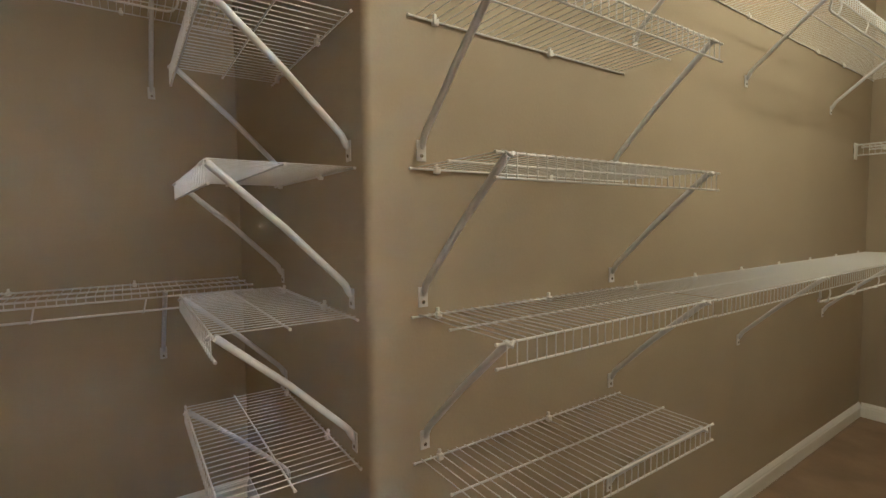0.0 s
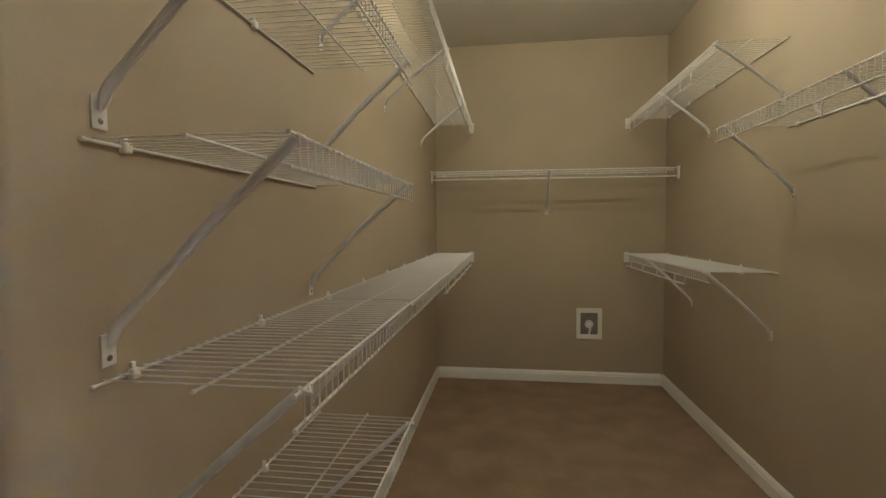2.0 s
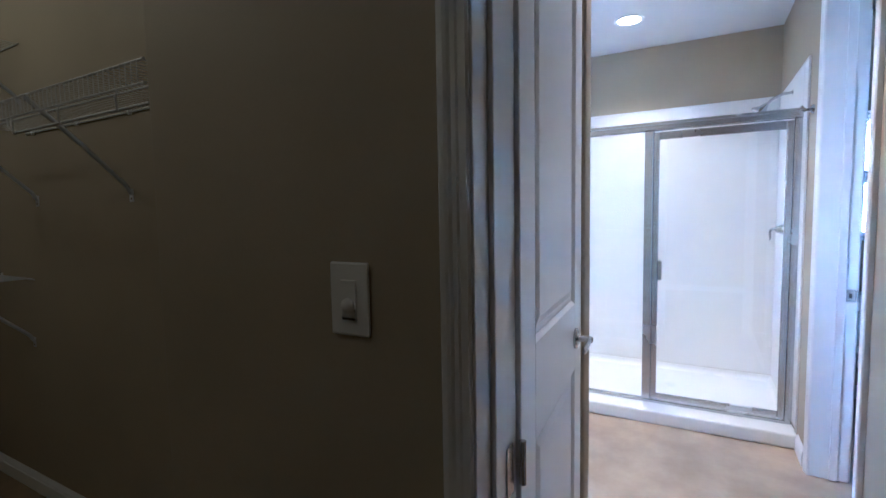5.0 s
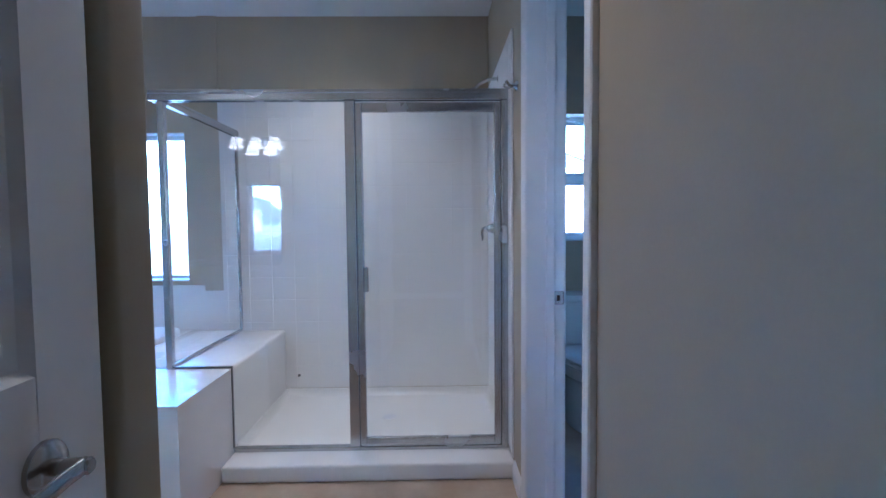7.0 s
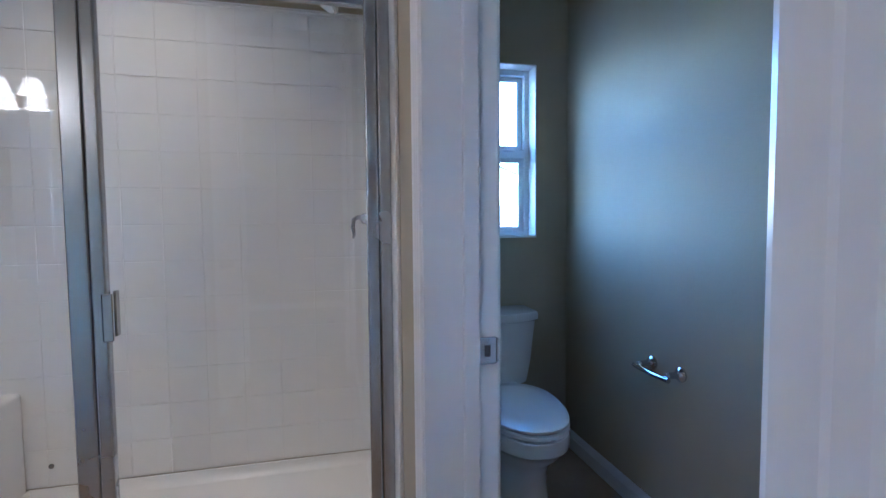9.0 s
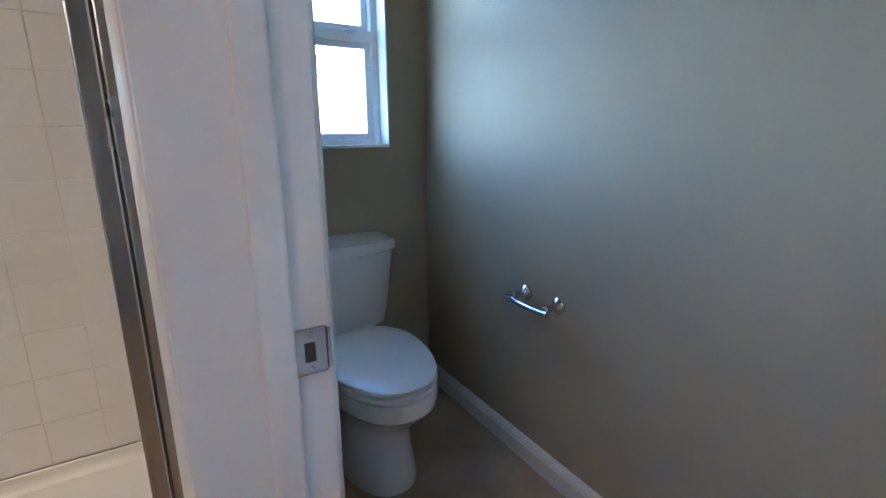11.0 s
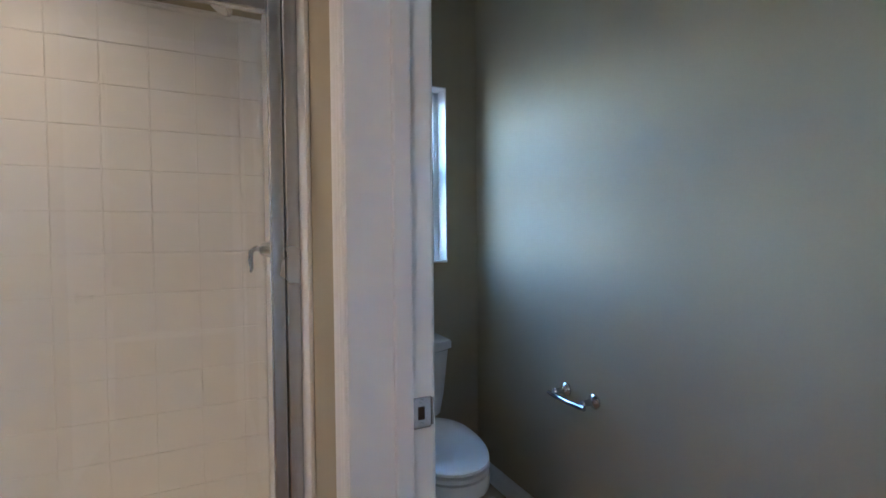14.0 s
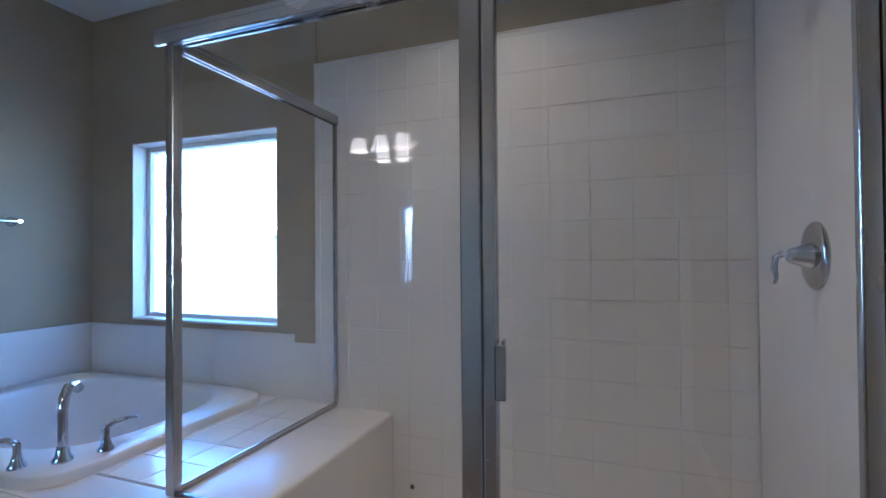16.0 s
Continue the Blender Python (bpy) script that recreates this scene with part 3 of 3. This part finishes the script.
ALU = [("wall_jamb", (-.018, .018, .009, .0435, KT, 1.812)),
       ("mullion", (-.016, .016, .753, .803, KT, 1.812)), ("sill_rail", (-.020, .020, .040, 1.380, KT, KT + .020)),
       ("corner_post", (-.018, .018, 1.668, 1.700, .505, 1.812))]
for nm, b in ALU:
    part(nm, box(bmesh.new(), *b, .004, 2), M_ALU, enclosure, "bright aluminium")
for nm, b in (("bench_channel", (-.011, .005, 1.3805, 1.3875, KT + .02, .505)), ("bench_channel", (-.011, .008, 1.3805, 1.668, .5055, .515)),
              ("return_sill", (.018, .854, 1.678, 1.692, .506, .522)), ("wall_channel", (.838, .853, 1.674, 1.696, .522, 1.80))):
    part(nm, box(bmesh.new(), *b, .002, 1), M_CHAN if nm == "bench_channel" else M_ALU, enclosure)
bm = profile_bar(bmesh.new(), [(p * .62, q * .84) for p, q in RAIL], (.027, 1.684, 1.800), (1, 0, 0), .826, (0, 1, 0), (0, 0, 1))
part("return_rail", bm, M_ALU, enclosure, "bright aluminium rail")


def pane(bm, name, parent, mat=None):
    ob = part(name, bm, mat or M_GLASS, parent, "clear glass")
    ob.visible_shadow = False
    return ob


bm = bmesh.new()
outline = [(.801, KT + .018), (1.384, KT + .018), (1.384, .512), (1.670, .512), (1.670, 1.814), (.801, 1.814)]
loft(bm, [[bm.verts.new((x, y, z)) for y, z in outline] for x in (-.003, .003)])
pane(bm, "fixed_glass", enclosure)
pane(box(bmesh.new(), .017, .842, 1.682, 1.688, .518, 1.804), "return_glass", enclosure)
# hinged door leaf
shower_door = part("shower_door", box(bmesh.new(), -.020, .008, .046, .078, KT + .032, 1.800, .004, 2), M_ALU, enclosure, "aluminium-framed glass door")
for b in ((-.020, .008, .718, .750, KT + .032, 1.800), (-.020, .008, .078, .718, 1.754, 1.800), (-.020, .008, .078, .718, KT + .032, KT + .064)):
    part("door_rail", box(bmesh.new(), *b, .004, 2), M_ALU, shower_door)
pane(box(bmesh.new(), -.009, -.003, .074, .722, KT + .060, 1.768), "door_glass", shower_door)
part("door_gasket", box(bmesh.new(), -.012, .010, .0436, .0459, KT + .025, 1.806), M_GASKET, shower_door)
part("door_gasket", box(bmesh.new(), -.012, .010, .7502, .7528, KT + .025, 1.806), M_GASKET, shower_door)
bm = bmesh.new()
box(bm, -.052, -.020, .712, .717, .885, 1.002, .002, 1)
box(bm, -.052, -.047, .693, .717, .885, 1.002, .002, 1)
part("pull_handle", bm, M_CHROME, shower_door, "chrome door pull")
part("pull_handle", box(bmesh.new(), .008, .030, .708, .715, .885, 1.002, .002, 1), M_CHROME, shower_door, "chrome door pull")


valve = thing("shower_valve", pose(3.83, YW + .011, 1.185), "chrome shower valve with lever and round plate", "shower valve")
part("escutcheon", lathe(bmesh.new(), [(0, .084), (.004, .084), (.010, .078), (.013, .06), (.014, .03)], (0, 1, 0), (0, 0, 0), 36), M_CHROME, valve, "", True)
part("valve_body", lathe(bmesh.new(), [(.010, .036), (.026, .030), (.042, .022), (.056, .018), (.062, .010)], (0, 1, 0), (0, 0, 0), 24), M_CHROME, valve, "", True)
part("lever", tube(bmesh.new(), [(0, .052, 0), (-.003, .070, .005), (-.006, .086, -.004), (-.006, .089, -.030), (-.006, .085, -.056), (-.006, .089, -.070)], [.010, .009, .008, .0075, .006, .004], 10), M_CHROME, valve, "", True)

head = thing("overhead_shower", pose(3.80, YW, 2.02), "chrome shower head on a bent arm", "shower head")
part("flange", lathe(bmesh.new(), [(.001, .030), (.006, .028), (.012, .012)], (0, 1, 0), (0, 0, 0), 20), M_CHROME, head, "", True)
part("arm", tube(bmesh.new(), [(0, .005, 0), (0, .06, -.004), (0, .115, -.030), (0, .145, -.062)], .0085, 12), M_CHROME, head, "", True)
part("spray_head", lathe(bmesh.new(), [(0, .013), (.014, .018), (.030, .024), (.055, .048), (.066, .051), (.070, .045)], (0, .62, -.78), (0, .140, -.055), 24), M_CHROME, head, "", True)
part("spray_face", lathe(bmesh.new(), [(0, .043), (.002, .040)], (0, .62, -.78), (0, .140 + .070 * .62, -.055 - .070 * .78), 20), M_STRUT, head, "grey nozzle face")

hook = thing("robe_hook", pose(3.235, YW, 1.815), "chrome double robe hook on taupe wall", "robe hook")
part("base_rose", lathe(bmesh.new(), [(0, .024), (.006, .023), (.012, .014), (.022, .008)], (0, 1, 0), (0, 0, 0), 20), M_CHROME, hook, "", True)
for s in (-1, 1):
    part("prong", tube(bmesh.new(), [(0, .018, 0), (s * .012, .034, -.004), (s * .026, .048, .004), (s * .030, .056, .012)], [.006, .006, .006, .008], 10), M_CHROME, hook, "", True)

# ---- tub ----
DECK = .503
deck = slab("wall_tub_deck", M_ACRYL, (2.965, 3.40, 2.451, YN, 0, DECK), label="white tiled tub deck")
for b in ((2.965, XF - .012, 2.150, 2.451, 0, DECK), (3.40, XE, 2.451, 2.93, 0, DECK), (3.40, XE, 4.06, YN, 0, DECK), (4.24, XE, 2.93, 4.06, 0, DECK)):
    part("deck_section", box(bmesh.new(), *b), M_ACRYL, deck)
splash = slab("wall_tub_splash", M_ACRYL, (XE - .013, XE, 2.702, YN - .013, DECK + .002, .812), (2.965, XE - .013, YN - .013, YN, DECK + .002, .812), (XE - .013, XE, 2.572, 2.702, DECK + .002, .773), label="white acrylic splash panel round the tub")
part("joint_bed", box(bmesh.new(), 3.470, 4.328, 2.456, 2.799, DECK, DECK + .0012), M_DECKJOINT, deck, "grey joint bed")
part("joint_bed", box(bmesh.new(), 2.976, 3.304, 2.456, 4.134, DECK, DECK + .0012), M_DECKJOINT, deck, "grey joint bed")
lay(deck, "z", DECK + .001, 3.475, 4.325, 2.46, 2.795, 3.475, 2.46)
lay(deck, "z", DECK + .001, 2.980, 3.300, 2.46, 4.13, 2.999, 2.46)

tub = thing("bathtub", pose(3.81, 3.468, DECK), "white acrylic drop-in bathtub", "bathtub")
bm = bmesh.new()
loft(bm, [ring(bm, 0, 0, .001, .50, .49, .664, 64, 9), ring(bm, 0, 0, .026, .50, .49, .664, 64, 9), ring(bm, 0, 0, .034, .497, .487, .661, 64, 9), ring(bm, 0, 0, .038, .490, .480, .654, 64, 9),
          ring(bm, .02, 0, .040, .415, .425, .555, 64, 3.4), ring(bm, .02, 0, .039, .400, .410, .540, 64, 3.2)], False)
part("rim", bm, M_ACRYL, tub, "broad rounded acrylic rim", True)
bm = bmesh.new()
rs = [ring(bm, .02, 0, .039, .400, .410, .540, 64, 3.2), ring(bm, .02, 0, .034, .391, .401, .531, 64, 3.1), ring(bm, .02, 0, .010, .380, .390, .520, 64, 3.0), ring(bm, .02, 0, -.10, .35, .36, .48, 64, 2.8),
      ring(bm, .02, 0, -.34, .29, .30, .40, 64, 2.8), ring(bm, .02, 0, -.38, .24, .25, .34, 64, 2.6)]
loft(bm, rs, False)
bm.faces.new(rs[-1][::-1])
bmesh.ops.recalc_face_normals(bm, faces=bm.faces)
part("basin", bm, M_ACRYL, tub, "", True)
part("drain", lathe(bmesh.new(), [(0, .034), (.003, .034), (.005, .028), (.004, .016)], (0, 0, 1), (.02, -.22, -.379), 20), M_CHROME, tub, "chrome drain", True)
part("overflow_plate", lathe(bmesh.new(), [(0, .036), (.006, .034), (.010, .020)], (0, 1, .28), (.02, -.482, -.09), 24), M_CHROME, tub, "chrome overflow plate", True)

faucet = thing("tub_faucet", pose(3.44, 2.905, DECK + .0405), "chrome tub faucet with tall arched spout", "tub faucet")
part("spout_base", lathe(bmesh.new(), [(0, .030), (.008, .030), (.020, .022), (.05, .016)], (0, 0, 1), (0, 0, 0), 24), M_CHROME, faucet, "", True)
part("spout", tube(bmesh.new(), [(0, 0, .03), (0, 0, .16), (.008, .006, .20), (.030, .020, .225), (.060, .040, .222), (.080, .054, .205)], [.016, .015, .0155, .016, .016, .017], 14), M_CHROME, faucet, "", True)
for nm, x, y, s in (("tap_handle", 3.545, 2.860, 1), ("tap_handle", 3.36, 2.985, -1)):
    tap = thing(nm, pose(x, y, DECK + .0405), "chrome lever tap handle on the tub rim", "tap handle", "tub tap handles")
    part("tap_base", lathe(bmesh.new(), [(0, .026), (.006, .026), (.018, .018), (.045, .011), (.075, .012), (.082, .008)], (0, 0, 1), (0, 0, 0), 20), M_CHROME, tap, "", True)
    part("tap_lever", tube(bmesh.new(), [(0, 0, .070), (.018 * s, -.012 * s, .088), (.055 * s, -.035 * s, .094), (.078 * s, -.048 * s, .090)], [.010, .009, .007, .005], 10), M_CHROME, tap, "", True)

ring_rail = thing("towel_bar", pose(3.66, YN, 1.38), "chrome towel bar on the taupe wall", "towel bar")
part("bar", tube(bmesh.new(), [(-.30, -.062, 0), (.30, -.062, 0)], .009, 12), M_CHROME, ring_rail, "", True)
for x in (-.285, .285):
    part("post", lathe(bmesh.new(), [(0, .026), (.008, .024), (.020, .012), (.055, .010), (.066, .014), (.074, .010)], (0, -1, 0), (x, 0, 0), 18), M_CHROME, ring_rail, "", True)

# ---- windows ----


def window(name, y0, y1, z0, z1, sash):
    x = XE + .085
    root = structure(name, box(bmesh.new(), x, x + .06, y0, y0 + .032, z0, z1, .003, 1), M_VINYLW, "white vinyl window with two panes" if sash else "large white vinyl picture window")
    bars = [(x, x + .06, y1 - .032, y1, z0, z1), (x, x + .06, y0 + .032, y1 - .032, z0, z0 + .034), (x, x + .06, y0 + .032, y1 - .032, z1 - .034, z1)]
    if sash:
        zm = z0 + (z1 - z0) * .50
        bars.append((x - .004, x + .05, y0 + .032, y1 - .032, zm - .022, zm + .022))
        ym = (y0 + y1) / 2
        part("sash_lock", box(bmesh.new(), x - .020, x - .004, ym - .03, ym + .03, zm + .008, zm + .020, .004, 2), M_VINYLW, root, "white sash lock")
        part("sash_lock", box(bmesh.new(), x - .018, x - .004, y0 + .10, y0 + .15, zm + .008, zm + .018, .004, 2), M_STRUT, root, "grey sash latch")
        for a, b, dx in ((z0 + .034, zm - .022, 0), (zm + .022, z1 - .034, .022)):
            for c in ((y0 + .032, y0 + .060, a, b), (y1 - .060, y1 - .032, a, b), (y0 + .060, y1 - .060, a, a + .024), (y0 + .060, y1 - .060, b - .024, b)):
                part("sash_bar", box(bmesh.new(), x + .006 + dx, x + .030 + dx, *c, .002, 1), M_VINYLW, root)
            pane(box(bmesh.new(), x + .014 + dx, x + .018 + dx, y0 + .056, y1 - .056, a + .02, b - .02), "pane", root, M_PANE)
    else:
        pane(box(bmesh.new(), x + .024, x + .028, y0 + .028, y1 - .028, z0 + .03, z1 - .03), "pane", root, M_PANE)
    for b in bars:
        part("window_frame", box(bmesh.new(), *b, .003, 1), M_VINYLW, root)
    # painted reveal boards
    for b in ((XE + .001, x, y0, y0 + .006, z0, z1), (XE + .001, x, y1 - .006, y1, z0, z1), (XE + .001, x, y0 + .006, y1 - .006, z1 - .006, z1)):
        part("reveal", box(bmesh.new(), *b), M_TRIM, root)
    part("window_sill", box(bmesh.new(), XE - .004, x, y0 + .001, y1 - .001, z0, z0 + .012, .003, 1), M_TRIM, root)
    return root


window("window_water_closet", *WW, True)
window("window_tub", *TW, False)

# ---- toilet ----
toilet = thing("toilet", pose(0, .212, 0), "white two-piece china toilet with closed lid", "toilet")
bm = bmesh.new()
rs = []
for z, cx, f, b, w in ((.001, 3.98, .265, .24, .132), (.03, 3.98, .265, .24, .132), (.06, 3.98, .255, .23, .126), (.14, 3.98, .240, .22, .120), (.20, 3.975, .245, .22, .122),
                       (.25, 3.965, .270, .23, .130), (.30, 3.955, .318, .24, .156), (.326, 3.95, .332, .243, .168), (.330, 3.95, .341, .245, .177), (.336, 3.95, .344, .246, .179), (.370, 3.95, .345, .245, .181), (.385, 3.95, .342, .243, .178), (.388, 3.95, .330, .235, .168)):
    rs.append(ring(bm, cx, 0, z, f, b, w, 40, 2.25))
loft(bm, rs)
part("bowl", bm, M_PORC, toilet, "", True)
bm = bmesh.new()
rs = [ring(bm, 3.94, 0, z, f, b, w, 40, 2.2) for z, f, b, w in ((.390, .325, .165, .172), (.396, .334, .170, .180), (.408, .334, .170, .180), (.411, .328, .165, .175))]
loft(bm, rs)
part("seat", bm, M_SEAT, toilet, "", True)
bm = bmesh.new()
rs = [ring(bm, 3.94, 0, z, f, b, w, 40, 2.2) for z, f, b, w in ((.414, .324, .172, .172), (.420, .332, .176, .180), (.428, .330, .175, .179), (.434, .315, .168, .168), (.436, .24, .12, .12))]
loft(bm, rs)
part("lid", bm, M_SEAT, toilet, "", True)
for y in (-.075, .075):
    part("lid_hinge", box(bmesh.new(), 4.095, 4.135, y - .018, y + .018, .389, .430, .006, 2), M_SEAT, toilet)


def tank_ring(bm, z, front, half, back=4.335, n=15):
    """A tank outline with a bowed front and round corners."""
    out = [bm.verts.new((back, -half, z)), bm.verts.new((back, half, z))]
    for k in range(n):
        t = 1 - 2 * k / (n - 1)
        out.append(bm.verts.new((front + .055 * abs(t) ** 2.6, half * t * (1.0 if abs(t) < 1 else .985), z)))
    return out


bm = bmesh.new()
loft(bm, [tank_ring(bm, z, f, h) for z, f, h in ((.391, 4.165, .165), (.400, 4.150, .178), (.50, 4.142, .195), (.69, 4.130, .212), (.700, 4.130, .212))])
part("tank", bm, M_PORC, toilet, "", True)
bm = bmesh.new()
loft(bm, [tank_ring(bm, z, f, h, 4.338) for z, f, h in ((.7015, 4.122, .218), (.708, 4.116, .224), (.735, 4.116, .224), (.745, 4.122, .219), (.747, 4.14, .205))])
part("tank_lid", bm, M_PORC, toilet, "", True)
bm = bmesh.new()
lathe(bm, [(0, .014), (.010, .014), (.016, .010)], (-1, 0, 0), (4.156, .165, .645), 14)
tube(bm, [(4.142, .165, .645), (4.134, .150, .644), (4.132, .105, .638)], [.007, .007, .006], 8)
part("flush_lever", bm, M_CHROME, toilet, "chrome flush lever", True)
part("bolt_cap", lathe(bmesh.new(), [(0, .014), (.012, .012), (.018, .004)], (0, 0, 1), (4.06, -.125, .001), 12), M_SEAT, toilet, "", True)

holder = thing("paper_holder", pose(0, YTP, .625), "chrome paper holder without a roll", "paper holder")
for x in (3.665, 3.515):
    part("post", lathe(bmesh.new(), [(0, .027), (.006, .027), (.012, .020), (.024, .012), (.050, .011), (.058, .014), (.064, .010)], (0, 1, 0), (x, 0, 0), 20), M_CHROME, holder, "", True)
part("bar", tube(bmesh.new(), [(3.70, .058, -.012), (3.66, .064, -.012), (3.58, .068, -.012), (3.50, .064, -.012)], [.008, .009, .0105, .009], 12), M_CHROME, holder, "", True)
part("bar_tip", tube(bmesh.new(), [(3.665, .055, -.0), (3.665, .062, -.012)], .007, 10), M_CHROME, holder, "", True)
part("bar_tip", tube(bmesh.new(), [(3.515, .055, -.0), (3.515, .062, -.012)], .007, 10), M_CHROME, holder, "", True)

# ---- ceiling lamps, vanity lamp and mirror ----


def can_light(x, y):
    root = thing("recessed_light", pose(x, y, HB), "round recessed ceiling light, lit", "ceiling light", "recessed bathroom lights")
    part("trim_ring", lathe(bmesh.new(), [(0, .095), (.004, .093), (.007, .080), (.004, .072)], (0, 0, -1), (0, 0, 0), 32, False), M_TRIM, root, "", True)
    part("lamp_face", lathe(bmesh.new(), [(.001, .072), (.0025, .070)], (0, 0, -1), (0, 0, 0), 32), M_CAN, root, "glowing lamp face")


can_light(3.70, 1.70)
# this second fitting is unseen, set by guess where its reflection stays hidden
can_light(2.35, 1.50)


def dome(x, y):
    root = thing("ceiling_dome_light", pose(x, y, HC), "frosted glass dome ceiling light, lit", "ceiling light", "closet ceiling lights")
    part("base_pan", lathe(bmesh.new(), [(0, .15), (.02, .15), (.025, .14)], (0, 0, -1), (0, 0, 0), 28), M_TRIM, root, "", True)
    shade = part("shade", lathe(bmesh.new(), [(.025, .14), (.05, .135), (.08, .11), (.10, .06), (.105, .01)], (0, 0, -1), (0, 0, 0), 28), M_DOME, root, "glowing frosted glass", True)
    shade.visible_shadow = False


dome(.33, 3.88)
dome(.18, 2.32)

XV = 1.67
mirror = thing("wall_mirror", pose(XV, 3.11, 1.38), "large frameless mirror above the vanity wall", "mirror")
part("mirror_sheet", box(bmesh.new(), .001, .007, -.64, .66, -.51, .51, .001, 1), M_MIRROR, mirror)
for y in (-.4, .4):
    part("mirror_clip", box(bmesh.new(), .001, .012, y - .012, y + .012, -.522, -.495, .002, 1), M_CHROME, mirror)

sconce = thing("vanity_light", pose(XV, 2.61, 1.915), "three-shade chrome vanity light, lit", "wall light")
part("backplate", box(bmesh.new(), 0, .022, -.23, .23, -.012, .062, .008, 3), M_CHROME, sconce, "", True)
for y in (-.155, 0, .155):
    arm = part("arm", tube(bmesh.new(), [(.015, y, .03), (.09, y, .045), (.16, y, .062), (.175, y, .048)], .008, 10), M_CHROME, sconce, "", True)
    part("socket_cup", lathe(bmesh.new(), [(0, .018), (.012, .026), (.03, .028)], (0, 0, -1), (.175, y, .060), 18), M_CHROME, arm, "", True)
    bm = lathe(bmesh.new(), [(.028, .026), (.034, .036), (.06, .044), (.09, .050), (.115, .062), (.118, .059), (.09, .047), (.06, .041), (.036, .033)], (0, 0, -1), (.175, y, .060), 24, False)
    shade = part("shade", bm, M_SHADE, arm, "glowing frosted glass bell shade", True)
    shade.visible_shadow = False
    lamp("vanity_bulb", 'POINT', (XV + .175, 2.61 + y, 1.890), .030, (1.0, .70, .42), .03)

# ---- outside ----
slab("ground", M_GROUND, (4.5, 900, -700, 700, -.35, -.15), (-700, 4.5, 4.27, 700, -.35, -.15), (-700, 4.5, -700, -.37, -.35, -.15))


def house(x, y, label, w=5.2, d=9.0, e=2.9, r=4.9, turn=0):
    root = thing("house", pose(x, y, -.15, 0, 0, turn), label, "house", "houses across the yard")
    bm = bmesh.new()
    box(bm, 0, d, -w, w, 0, e)
    part("wall", bm, M_STUCCO, root)
    bm = bmesh.new()
    g = [bm.verts.new(p) for p in ((.02, -w, e), (.02, w, e), (.02, 0, r))]
    h = [bm.verts.new(p) for p in ((d, -w, e), (d, w, e), (d, 0, r))]
    loft(bm, [g, h])
    part("gable", bm, M_STUCCO, root)
    for s in (-1, 1):
        bm = bmesh.new()
        o = .5
        k = (r - e) / w
        pts = [(-o, s * (w + o), e - o * k + .04), (-o, 0, r + .04), (d + o, 0, r + .04), (d + o, s * (w + o), e - o * k + .04)]
        loft(bm, [[bm.verts.new((a, b, c)) for a, b, c in pts], [bm.verts.new((a, b, c + .16)) for a, b, c in pts]])
        part("roof", bm, M_ROOF, root, "brown shingle roof slope")
        bm = bmesh.new()
        pts = [(-o - .03, s * (w + o), e - o * k - .06), (-o - .03, 0, r - .06), (-o - .03, 0, r + .2), (-o - .03, s * (w + o), e - o * k + .2)]
        loft(bm, [[bm.verts.new((a, b, c)) for a, b, c in pts], [bm.verts.new((a + .05, b, c)) for a, b, c in pts]])
        part("fascia", bm, M_TRIM, root, "white fascia board")
    part("stone_base", box(bmesh.new(), -.08, -.002, -w, w, 0, .9), M_STONE, root, "grey stone veneer")
    for yy, ww in ((-.46 * w, .6), (.23 * w, .8)):
        win = part("window", box(bmesh.new(), -.05, .01, yy - ww, yy + ww, 1.15, 2.25, .01, 1), M_TRIM, root, "white-framed window")
        for s in (-1, 1):
            part("pane", box(bmesh.new(), -.062, -.051, yy + (s - 1) * ww / 2 + .05, yy + (s + 1) * ww / 2 - .05, 1.22, 2.18), M_DKGLASS, win)


house(29, 30.5, "cream stucco house with brown gable roof", turn=25)
house(56, 25.4, "narrow cream stucco house with steep gable", 2.7, 9.0, 3.1, 5.2)
house(24, -5.0, "cream stucco house beyond the water closet window")
